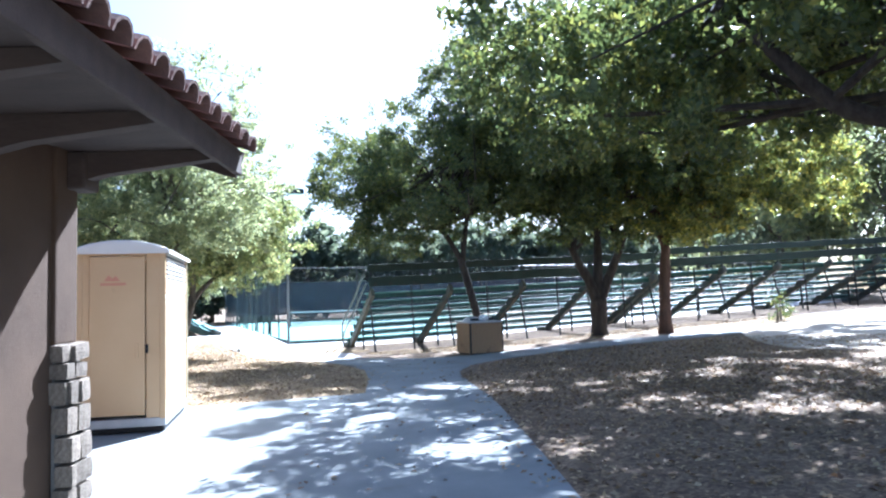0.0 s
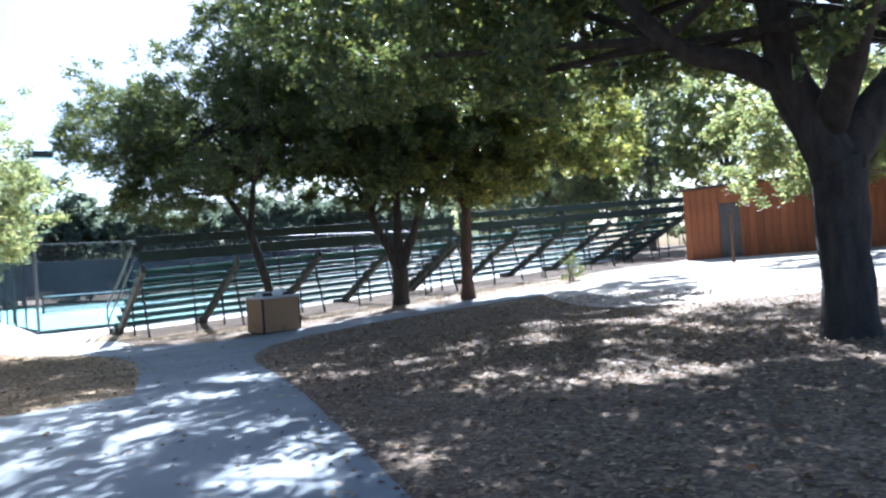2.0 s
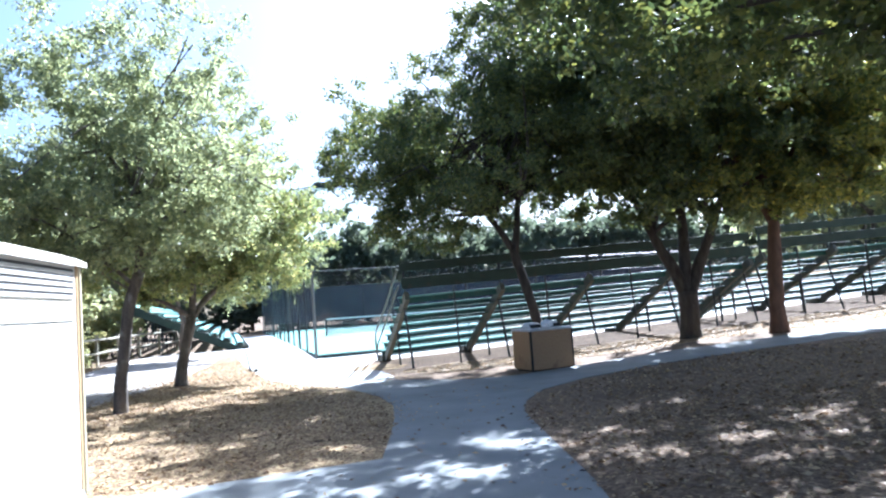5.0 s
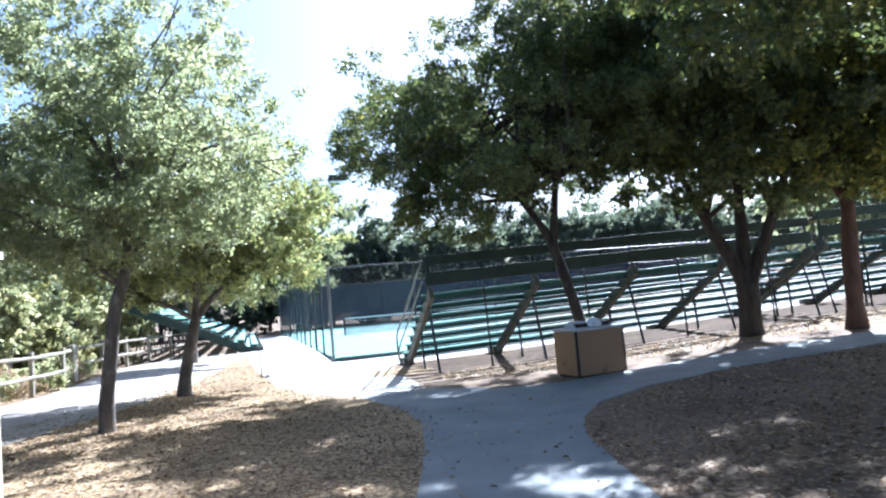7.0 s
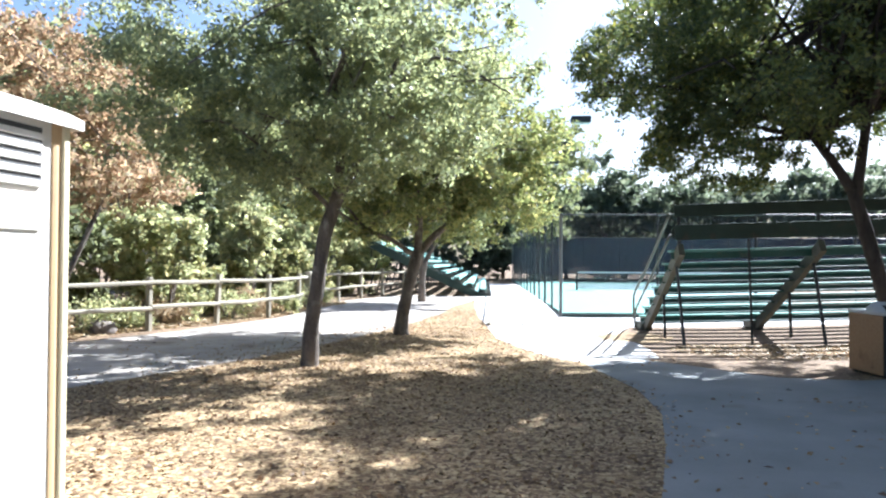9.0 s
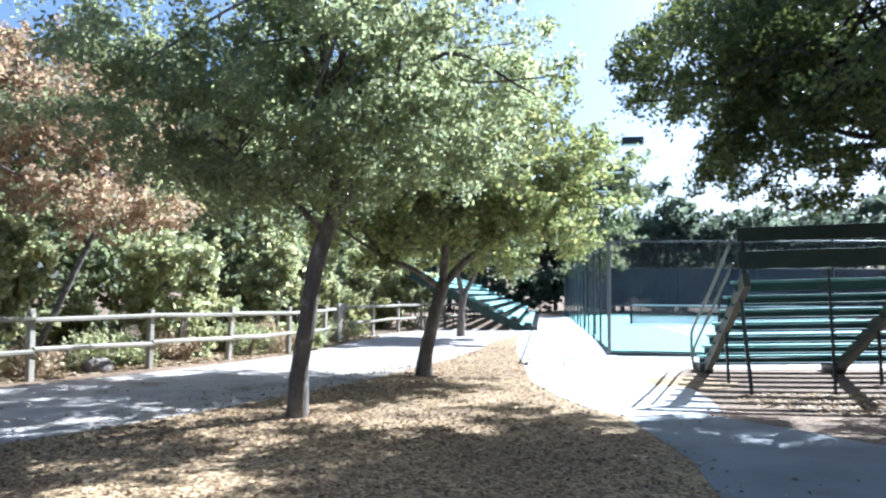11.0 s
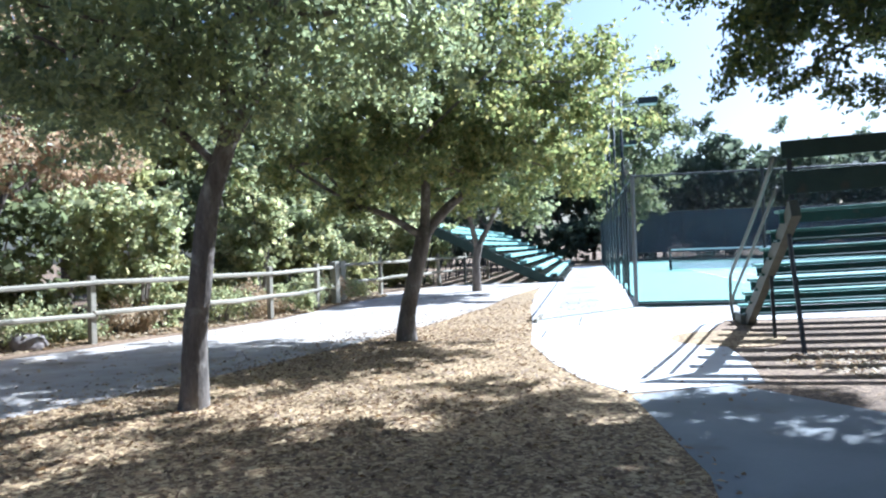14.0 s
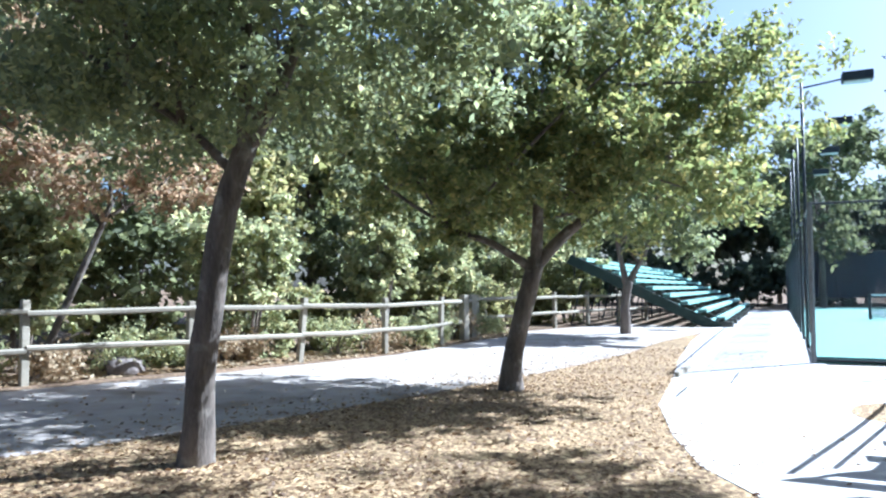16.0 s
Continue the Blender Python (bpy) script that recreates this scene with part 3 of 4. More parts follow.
def light_pole(a, b, h):
    p = thing("court_lamp", Matrix.Translation(on_court(a, b, COURT_Z)) @ pose(0, 0, 0, 0, 0, YAW_COURT), "tall court lamp with a box head on a long arm", "lamp post", "court lamps")
    part("pole", tube([(0, 0, 0), (0, 0, h + 0.25)], [0.055, 0.04], 10), M_DARKPIPE, p, smooth=True)
    part("arm", tube([(0, 0, h - 0.05), (1.15, 0, h + 0.1)], [0.03, 0.025], 8), M_DARKPIPE, p)
    head = part("lamp_head", boxed(1.05, -0.24, h - 0.02, 1.85, 0.24, h + 0.25, 0.04), M_DARKPIPE, p)
    part("lens", boxed(1.11, -0.19, h - 0.045, 1.79, 0.19, h - 0.024), M_GREY, head, "pale glass lens")


for b in (8.0, 14.2, 20.4, 27.0):
    light_pole(0.2, b, 7.4)


# ---- bleachers ----
def bleacher(m, bays, label, rail=True, step=2.65, D=4.1, boards=False, rows=7):
    """Open stepped benches: the origin is the rear corner, x runs along the rows, y to the front."""
    b = thing("bleachers", m, label, "bleachers", "bleachers")
    L, H = bays * step, 0.262 * rows + 0.186
    run = (D - 0.59) / (rows - 1)
    seat = riser = foot = front = None
    for i in range(rows):
        y, z = D - 0.2 - run * i, 0.36 + 0.262 * i
        mt = pose(0, y, z)
        if seat:
            same("seat_plank", seat, b, mt), same("riser_board", riser, b, mt)
        else:
            seat = part("seat_plank", boxed(-0.12, -0.14, -0.045, L + 0.12, 0.14, 0, 0.008), M_TEAL if boards else M_SEAT, b)
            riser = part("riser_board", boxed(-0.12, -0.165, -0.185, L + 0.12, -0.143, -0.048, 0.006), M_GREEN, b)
            seat.matrix_basis = riser.matrix_basis = mt
        if i < rows - 1:                 # a plank for the feet behind each seat
            if foot:
                same("foot_plank", foot, b, mt)
            else:
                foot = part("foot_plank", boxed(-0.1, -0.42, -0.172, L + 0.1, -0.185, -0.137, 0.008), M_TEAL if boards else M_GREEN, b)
                foot.matrix_basis = mt
        if boards:                       # an upright board under each seat's front edge
            if front:
                same("front_board", front, b, mt)
            else:
                front = part("front_board", boxed(-0.1, 0.1, -0.13, L + 0.1, 0.135, -0.05, 0.008), M_TEAL, b)
                front.matrix_basis = mt
    if not boards:
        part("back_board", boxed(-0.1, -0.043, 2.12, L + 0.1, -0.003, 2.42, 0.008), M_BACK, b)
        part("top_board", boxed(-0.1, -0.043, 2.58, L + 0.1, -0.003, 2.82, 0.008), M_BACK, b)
    post = stringer = thin = gusset = None
    slope = math.atan2(H, D)
    for i in range(bays + 1):
        x = L * i / bays
        if post:
            for nm, o in (("leg", post), ("upper_post", upper), ("stringer", stringer), ("foot", gusset), ("short_post", thin)):
                same(nm, o, b, Matrix.Translation((x, 0, 0)) @ o.matrix_basis)
            continue
        post = part("leg", tube([(0, -0.12, 0), (0, 0.3, 1.62)], [0.032, 0.032], 6), M_DARKPIPE, b)
        upper = part("upper_post", boxed(-0.03, 0.0, 1.75, 0.03, 0.044, 2.8, 0.004), M_DARKPIPE, b)
        ln = math.hypot(H, D)
        stringer = part("stringer", boxed(-0.06, -ln / 2, -0.125, 0.06, ln / 2, 0.115, 0.006), M_STEEL, b)
        stringer.matrix_basis = pose(0, D / 2 - 0.12, H / 2 - 0.08, -math.degrees(slope))
        gusset = part("foot", boxed(-0.14, D - 0.5, 0, 0.14, D + 0.18, 0.2, 0.03), M_STEEL, b)
        thin = part("short_post", boxed(-0.025, 1.55, 0, 0.025, 1.6, 1.1, 0.004), M_DARKPIPE, b)
    for i in range(bays):
        x = L * (i + 0.5) / bays
        part("mid_post", boxed(x - 0.02, 0.0, 0, x + 0.02, 0.04, 2.1, 0.004), M_DARKPIPE, b)
    if boards:
        ln = math.hypot(H + 0.08, D)
        for x in (-0.2, L + 0.2):
            e = part("end_beam", boxed(-0.03, -ln / 2, -0.2, 0.03, ln / 2, 0.16, 0.01), M_BACK, b, "broad sloping green end beam")
            e.matrix_basis = pose(x, D / 2 - 0.1, H / 2 - 0.11, -math.degrees(slope))
    if rail:
        for x in (-0.16, L + 0.16):
            part("handrail", tube(bend([(x, D + 0.1, 0.05), (x, D + 0.28, 0.35), (x, D + 0.25, 0.75), (x, D - 0.1, 1.0), (x, D * 0.5, 1.76), (x, 0.08, 2.64)], 5), [0.03] * 26, 8), M_STEEL, b, smooth=True)
            part("handrail", tube(bend([(x, D + 0.1, 0.4), (x, D - 0.25, 0.62), (x, D * 0.5, 1.37), (x, 0.08, 2.22)], 5), [0.025] * 16, 8), M_STEEL, b, smooth=True)
    return b


TILT_X = 2.25
bleacher(Matrix.Translation((BACK.x, BACK.y, gz(BACK.x, BACK.y) - 0.04)) @ pose(0, 0, 0, 0, -TILT_X * 0.8, YAW), 4, "dark green painted open bleachers seen from behind, under the oaks")
q = at(BACK, 11.1, 0)
bleacher(Matrix.Translation((q.x, q.y, gz(q.x, q.y) - 0.02)) @ pose(0, 0, 0, 0, -TILT_X, YAW), 5, "dark green open bleachers ending beside the redwood shed")
FB = Vector((-10.75, 36.7, 0))
q = at(FB, -5.5, -0.2)
bleacher(Matrix.Translation((q.x, q.y, gz(q.x, q.y))) @ pose(0, 0, 0, 0, 0, YAW_COURT - 90) @ pose(-23.85, 0, 0), 9, "sunlit teal green bleachers facing the tennis court", rail=False, D=5.3, boards=True, rows=9)


# ---- portable toilet ----
def portable_toilet():
    w, d, h = 0.98, 1.86, 2.12
    t = thing("portable_toilet", Matrix.Translation((-2.68, 6.52, gz(-2.68, 6.5) + 0.02)) @ pose(0, 0, 0, 0, 0, 11.5), "tan portable toilet with an ivory domed roof and closed door", "portable toilet")
    # the origin is the front corner on the path's side; x runs to -w
    part("skid", boxed(-w + 0.02, 0.03, 0, -0.02, d - 0.03, 0.1, 0.02), M_DARK, t, "dark skid base")
    part("base", boxed(-w, 0, 0.06, 0, d, 0.16, 0.015), M_GREY, t, "grey plastic floor pan")
    # Side walls are ivory against the tan front: sunlight put into their colour.
    side = part("side_wall", boxed(-0.045, 0.07, 0.16, -0.012, d - 0.07, h, 0.008), M_IVORY, t, "ivory side wall with the sunlight put into its colour")
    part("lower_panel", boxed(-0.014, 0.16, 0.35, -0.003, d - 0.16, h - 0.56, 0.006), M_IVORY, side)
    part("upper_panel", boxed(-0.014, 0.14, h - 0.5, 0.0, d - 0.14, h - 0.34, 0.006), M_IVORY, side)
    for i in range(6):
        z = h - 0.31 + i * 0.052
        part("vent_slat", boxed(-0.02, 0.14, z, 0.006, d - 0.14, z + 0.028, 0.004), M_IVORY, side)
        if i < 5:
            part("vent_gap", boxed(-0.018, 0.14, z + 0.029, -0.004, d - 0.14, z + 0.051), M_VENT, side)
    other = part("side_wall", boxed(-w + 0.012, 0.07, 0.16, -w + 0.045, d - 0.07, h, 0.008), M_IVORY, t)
    part("back_wall", boxed(-w + 0.05, d - 0.05, 0.16, -0.05, d - 0.02, h, 0.008), M_TAN, t)
    for x in (-w, -0.075):
        for y in (0, d - 0.075):
            c = part("corner_post", boxed(x, y, 0.12, x + 0.075, y + 0.075, h, 0.02), M_TAN, t)
            if x > -0.1 and y > 0.5:
                part("corner_trim", boxed(x + 0.055, y + 0.05, 0.12, x + 0.09, y + 0.09, h + 0.01, 0.012), M_CREAM, c, "pale plastic edge trim")
                for z in (0.5, 0.85, 1.45):
                    part("rivet_block", boxed(x - 0.03, y - 0.02, z, x + 0.02, y + 0.0, z + 0.08, 0.006), M_CREAM, c)
    front = part("front_panel", boxed(-0.22, 0.01, 0.16, -0.07, 0.04, h, 0.008), M_TAN, t)
    part("front_panel", boxed(-w + 0.07, 0.004, 0.16, -w + 0.138, 0.04, h, 0.008), M_TAN, t)
    door = part("door", boxed(-w + 0.14, -0.012, 0.2, -0.23, 0.03, h - 0.06, 0.012), M_TAN, t, "tan moulded door")
    part("door_header", boxed(-w + 0.13, 0.005, h - 0.05, -0.22, 0.04, h, 0.006), M_TAN, t)
    part("latch", boxed(-0.225, -0.03, 0.92, -0.195, 0.0, 1.02, 0.006), M_DARK, door, "dark latch knob")
    part("handle", boxed(-0.33, -0.035, 0.86, -0.3, -0.01, 1.04, 0.008), M_TAN, door)
    part("hinge", boxed(-w + 0.12, -0.02, 0.3, -w + 0.15, 0.0, 0.4, 0.004), M_TAN, door)
    part("hinge", boxed(-w + 0.12, -0.02, 1.75, -w + 0.15, 0.0, 1.85, 0.004), M_TAN, door)
    part("mark", boxed(-0.72, -0.0165, 1.72, -0.44, -0.012, 1.75), M_REDMARK, door, "faded red mark")
    bm = bmesh.new()
    vs = [bm.verts.new(p) for p in ((-0.68, -0.0165, 1.77), (-0.5, -0.0165, 1.77), (-0.55, -0.0165, 1.83), (-0.59, -0.0165, 1.8), (-0.63, -0.0165, 1.84))]
    bm.faces.new(vs)
    r = bmesh.ops.extrude_face_region(bm, geom=bm.faces[:])
    bmesh.ops.translate(bm, verts=[v for v in r["geom"] if isinstance(v, bmesh.types.BMVert)], vec=(0, 0.0045, 0))
    part("mark", bm, M_REDMARK, door, "faded red mark")
    bm = bmesh.new()                     # the roof: a shallow vault with a raised middle and a drip edge
    n = 14
    rows = []
    for j, (y, k) in enumerate(((-0.06, 0.72), (-0.05, 0.9), (0.1, 1.0), (d / 2, 1.06), (d - 0.1, 1.0), (d + 0.05, 0.9), (d + 0.06, 0.72))):
        rows.append([bm.verts.new((-w - 0.05 + (w + 0.1) * i / n, y, h + 0.015 + 0.13 * k * math.sin(math.pi * i / n) ** 0.75)) for i in range(n + 1)])
    for a, b in zip(rows, rows[1:]):
        for i in range(n):
            bm.faces.new((a[i], a[i + 1], b[i + 1], b[i]))
    rim = [e for e in bm.edges if e.is_boundary]
    r = bmesh.ops.extrude_edge_only(bm, edges=rim)
    for v in r["geom"]:
        if isinstance(v, bmesh.types.BMVert):
            v.co.z = h - 0.03
    bmesh.ops.recalc_face_normals(bm, faces=bm.faces[:])
    part("roof", bm, M_IVORY, t, "ivory translucent domed roof", smooth=False)
    part("vent_pipe", tube([(-w + 0.25, d - 0.3, h + 0.1), (-w + 0.25, d - 0.3, h + 0.26)], [0.05, 0.05], 12), M_IVORY, t)


portable_toilet()


# ---- litter bin ----
def litter_bin():
    w, d, h = 1.0, 0.8, 0.83
    b = thing("litter_bin", Matrix.Translation((1.5, 17.0, gz(1.6, 17.2) - 0.01)) @ pose(0, 0, 0, 0, 0, 25), "square tan aggregate litter bin with a grey lid", "litter bin")
    part("plinth", boxed(0.04, 0.04, 0, w - 0.04, d - 0.04, 0.05), M_DARK, b)
    for x0, y0, x1, y1, nm in ((0.03, 0, w, 0.06, "front_panel"), (0, 0.03, 0.06, d, "side_panel"), (w - 0.06, 0.07, w, d, "side_panel"), (0.07, d - 0.06, w - 0.07, d, "back_panel")):
        part(nm, boxed(x0, y0, 0.04, x1, y1, h, 0.012), M_BIN, b)
    part("corner_strip", boxed(-0.008, -0.008, 0.02, 0.032, 0.032, h + 0.005, 0.004), M_DARK, b, "dark corner strip")
    part("corner_strip", boxed(w - 0.02, -0.01, 0.02, w + 0.01, 0.02, h, 0.004), M_DARK, b)
    part("lid", boxed(-0.01, -0.01, h + 0.006, w + 0.01, d + 0.01, h + 0.05, 0.015), M_GREY, b, "grey plastic lid")
    for cx in (0.27, 0.72):
        ring = bmesh.new()
        tube([(cx, d / 2, h + 0.05), (cx, d / 2, h + 0.1), (cx, d / 2, h + 0.17)], [0.24, 0.22, 0.13], 20, bm=ring)
        dome = part("hood", ring, M_GREY, b, smooth=False)
        part("mouth", boxed(cx - 0.13, d / 2 - 0.235, h + 0.065, cx + 0.13, d / 2 - 0.1, h + 0.135, 0.01), M_DARK, dome, "dark bin opening")


litter_bin()
bm = bmesh.new()
bmesh.ops.create_icosphere(bm, subdivisions=3, radius=1)
for v in bm.verts:
    v.co = Vector((v.co.x * 0.13, v.co.y * 0.11, max(-0.06, v.co.z * 0.1))) * (1 + 0.35 * noise.noise(v.co * 2.3))
q = Matrix.Translation((1.5, 17.0, gz(1.6, 17.2))) @ pose(0, 0, 0, 0, 0, 25)
bag = part("crumpled_bag", bm, M_WHITE, None)
bag.matrix_basis = q @ pose(0.5, 0.15, 0.94)
tagged(bag, "crumpled white plastic bag on the litter bin", "bag")


# ---- rail fence ----
def rail_fence():
    line = [(-12.05, 4.5), (-12.1, 6.75), (-12.15, 9.0), (-12.15, 11.3), (-12.2, 13.25), (-12.25, 15.53), (-12.3, 18.05), (-12.35, 20.3), (-12.45, 22.55), (-13.0, 24.8), (-14.4, 27.7), (-14.7, 30.0), (-15.0, 32.3), (-15.2, 34.6), (-15.3, 36.9), (-15.4, 39.2)]
    f = thing("rail_fence", pose(0, 0, 0), "weathered wooden fence with two split rails", "fence")
    rng = random.Random(5)
    for i, (x, y) in enumerate(line):
        z = gz(x, y)
        lean = (-6.0 if i == 7 else rng.uniform(-1.2, 1.2))
        p = part("post", boxed(-0.055, -0.055, -0.15, 0.055, 0.055, 1.22 + rng.uniform(-0.03, 0.03), 0.014), M_RAIL, f)
        p.matrix_basis = Matrix.Translation((x, y, z)) @ pose(0, 0, 0, lean, rng.uniform(-1, 1), 5)
        if i + 1 < len(line):
            x1, y1 = line[i + 1]
            for hgt in (0.52, 1.06):
                a, b = Vector((x + 0.075, y, z + hgt + rng.uniform(-0.02, 0.02))), Vector((x1 + 0.075, y1, gz(x1, y1) + hgt + rng.uniform(-0.02, 0.02)))
                mid = (a + b) / 2 + Vector((rng.uniform(-0.02, 0.02), 0, rng.uniform(-0.03, 0.01)))
                part("rail", tube([a, mid, b], [0.045, 0.052, 0.045], 7, 0.15, i), M_RAIL, f)
    for x, y in ((-14.05, 27.1), (-13.6, 26.3)):
        part("post", boxed(x - 0.1, y - 0.1, -0.1, x + 0.1, y + 0.1, 1.18, 0.02), M_RAIL, f, "thick gate post")


rail_fence()
for a, b0, b1 in ((-1.3, -3.4, -1.4), (-1.9, -5.2, -4.2), (-2.6, 2.0, 3.2)):      # thin dark strips on the court-side walk
    p0 = on_court(a, b0)
    bm = boxed(-0.012, 0, -0.02, 0.012, b1 - b0, 0.004)
    bm.transform(Matrix.Translation((p0.x, p0.y, gz(p0.x, p0.y) + 0.02)) @ pose(0, 0, 0, 0, 0, YAW))
    part("dark_strip", bm, M_DARK, plaza)
bm = boxed(-0.035, 0, -0.05, 0.035, 1.3, 0.07, 0.01)
edging = part("edging_board", bm, M_RAIL, None)
edging.matrix_basis = pose(-6.35, 23.7, gz(-6.4, 24) + 0.02, 0, 0, 17)
tagged(edging, "weathered timber edging board beside the walk", "edging")
bm = bmesh.new()
bmesh.ops.create_icosphere(bm, subdivisions=3, radius=1)
for v in bm.verts:
    v.co = Vector((v.co.x * 0.25, v.co.y * 0.34, v.co.z * 0.22)) * (1 + 0.3 * noise.noise(v.co * 1.5 + Vector((3, 1, 2))))
rock = part("boulder", bm, M_ROCK, None, smooth=True)
rock.matrix_basis = pose(-12.6, 17.1, 0.08, 0, 0, 20)
tagged(rock, "rounded brown boulder at the foot of the rail fence", "boulder")


# ---- stone building with a tiled roof ----
def building():
    b = thing("building", pose(-2.3, 3.68, 0), "brown stucco park building with stone corner and tiled eave", "building")
    part("wall", boxed(-8, -14, -0.1, -0.06, -0.06, 2.75), M_STUCCO, b)
    part("corner_core", boxed(-0.4, -0.34, -0.1, -0.035, -0.02, 1.2), M_MORTAR, b)
    rng = random.Random(3)
    mesh = []
    for k in range(5):
        bm = bmesh.new()
        box(bm, -0.5, -0.5, -0.5, 0.5, 0.5, 0.5)
        bmesh.ops.subdivide_edges(bm, edges=bm.edges[:], cuts=1, use_grid_fill=True)
        for v in bm.verts:
            v.co *= 1 - 0.3 * (v.co.length - 0.5) + 0.75 * noise.noise(v.co * 2 + Vector((k * 5, 0, 0)))
        s = part("stone", bm, M_STONE, b)
        mesh.append(s)
    first = list(mesh)
    z = 0.0
    while z < 1.12:
        hgt = rng.uniform(0.13, 0.22)
        for face in ("e", "n"):
            u, end = 0.0, (0.36 if face == "e" else 0.3)
            while u < end - 0.02:
                l = min(rng.uniform(0.14, 0.3), end - u)
                if face == "e":
                    m = pose(-0.02 + rng.uniform(-0.015, 0.02) + 0.05 * (1.2 - z), -0.02 - u - l / 2, z + hgt / 2, rng.uniform(-7, 7), 0, rng.uniform(-5, 5)) @ Matrix.Diagonal((0.14, l * 0.96, hgt * 0.94, 1))
                else:
                    m = pose(-0.02 - u - l / 2, -0.02 if face == "n" else -0.62, z + hgt / 2) @ Matrix.Diagonal((l * 0.96, 0.14, hgt * 0.94, 1))
                if first:
                    s = first.pop()
                    s.matrix_basis = m
                else:
                    same("stone", mesh[rng.randrange(5)], b, m)
                u += l
        z += hgt
    part("corner_post", boxed(-0.3, -0.36, 1.2, -0.03, -0.02, 2.75, 0.02), M_STUCCO, b)
    # roof: falls towards +x, the eave runs along y
    ex, ez, yn = 1.18, 2.72, 0.42
    roof = part("roof_deck", boxed(-9, -14.5, -0.05, 0, yn, 0.0, 0, pose(ex, 0, ez + 0.06, 0, 18, 0)), M_FASCIA, b)
    part("fascia", boxed(ex - 0.06, -14.5, ez - 0.14, ex - 0.012, yn, ez + 0.045, 0.008), M_FASCIA, b)
    part("barge_board", boxed(-9, -0.03, -0.24, 0.0, 0.03, 0.0, 0.006, pose(ex, yn + 0.034, ez + 0.07, 0, 18, 0)), M_FASCIA, b)
    part("soffit", boxed(-1.25, -14.3, ez - 0.02, ex - 0.08, yn - 0.02, ez + 0.0), M_FASCIA, b)
    raf = None
    for i in range(12):
        mt = pose(0, yn - 0.5 - 1.15 * i, 0)
        if raf:
            same("rafter", raf, b, mt)
        else:
            bm = bmesh.new()
            vs = [bm.verts.new((x, -0.06, z)) for x, z in ((-0.25, ez - 0.025), (ex - 0.1, ez - 0.025), (ex - 0.1, ez - 0.1), (0.25, ez - 0.2), (0.0, ez - 0.26), (-0.25, ez - 0.05))]
            bm.faces.new(vs)
            r = bmesh.ops.extrude_face_region(bm, geom=bm.faces[:])
            bmesh.ops.translate(bm, verts=[v for v in r["geom"] if isinstance(v, bmesh.types.BMVert)], vec=(0, 0.12, 0))
            bmesh.ops.recalc_face_normals(bm, faces=bm.faces[:])
            raf = part("rafter", bm, M_FASCIA, b)
            raf.matrix_basis = mt
    part("bracket", boxed(-0.08, yn - 0.62, ez - 0.32, 0.1, yn - 0.35, ez - 0.03, 0.02), M_FASCIA, b)
    tile = None
    slope = pose(ex + 0.04, 0, ez + 0.075, 0, 18, 0)
    for j in range(7):
        for i in range(36):
            mt = slope @ pose(-0.38 * j, yn - 0.1 - 0.26 * i, 0.012 * (j % 2) + 0.01, 0, -3, 0)
            if tile:
                same("roof_tile", tile, b, mt)
            else:
                bm = bmesh.new()
                out = [[bm.verts.new((x, r * math.cos(math.pi * k / 6), r * math.sin(math.pi * k / 6) * 0.95)) for k in range(7)] for x, r in ((0.06, 0.12), (-0.42, 0.1))]
                inn = [[bm.verts.new((x, r * math.cos(math.pi * k / 6), r * math.sin(math.pi * k / 6) * 0.95)) for k in range(7)] for x, r in ((0.06, 0.1), (-0.42, 0.08))]
                for k in range(6):
                    bm.faces.new((out[0][k], out[0][k + 1], out[1][k + 1], out[1][k]))
                    bm.faces.new((inn[0][k + 1], inn[0][k], inn[1][k], inn[1][k + 1]))
                    bm.faces.new((out[0][k + 1], out[0][k], inn[0][k], inn[0][k + 1]))
                bmesh.ops.recalc_face_normals(bm, faces=bm.faces[:])
                tile = part("roof_tile", bm, M_TILE, b)
                tile.matrix_basis = mt


building()


# ---- redwood shed ----
def shed():
    x, y = 18.4, 23.8
    s = thing("shed", Matrix.Translation((x, y, gz(x, y))) @ pose(0, 0, 0, 0, 0, -62), "red-brown vertical board shed with a dark grey door", "shed")
    L, d, h = 11.0, 3.5, 2.75
    part("core", boxed(0.03, 0.03, -0.4, L, d, h - 0.03), M_DARK, s)
    board = None
    for i in range(int(L / 0.28)):
        xx = i * 0.28
        if 1.3 < xx + 0.14 < 2.35:
            continue
        if board:
            same("board", board, s, pose(xx, 0, 0))
        else:
            board = part("board", boxed(0, 0, -0.3, 0.268, 0.025, h, 0.005), M_REDWOOD, s)
    for i in range(int(d / 0.28)):
        same("board", board, s, pose(0.0, i * 0.28 + 0.28, 0, 0, 0, -90))
    part("header", boxed(1.40, 0.0, 2.12, 2.23, 0.025, h), M_REDWOOD, s)
    part("door", boxed(1.41, 0.004, 0.02, 2.22, 0.024, 2.1, 0.004), M_DOOR, s, "dark grey door")
    part("door_frame", boxed(1.32, -0.03, 0, 1.41, 0.0, 2.16, 0.006), M_REDWOOD, s)
    part("door_frame", boxed(2.22, -0.03, 0, 2.31, 0.0, 2.16, 0.006), M_REDWOOD, s)
    part("roof", boxed(-0.15, -0.12, h, L + 0.2, d + 0.2, h + 0.1, 0.01), M_FASCIA, s)
    for xx in (5.6, 6.6):
        part("awning_post", boxed(xx, -1.0, -0.3, xx + 0.1, -0.9, 2.4, 0.01), M_RAIL, s, "pale wooden post")


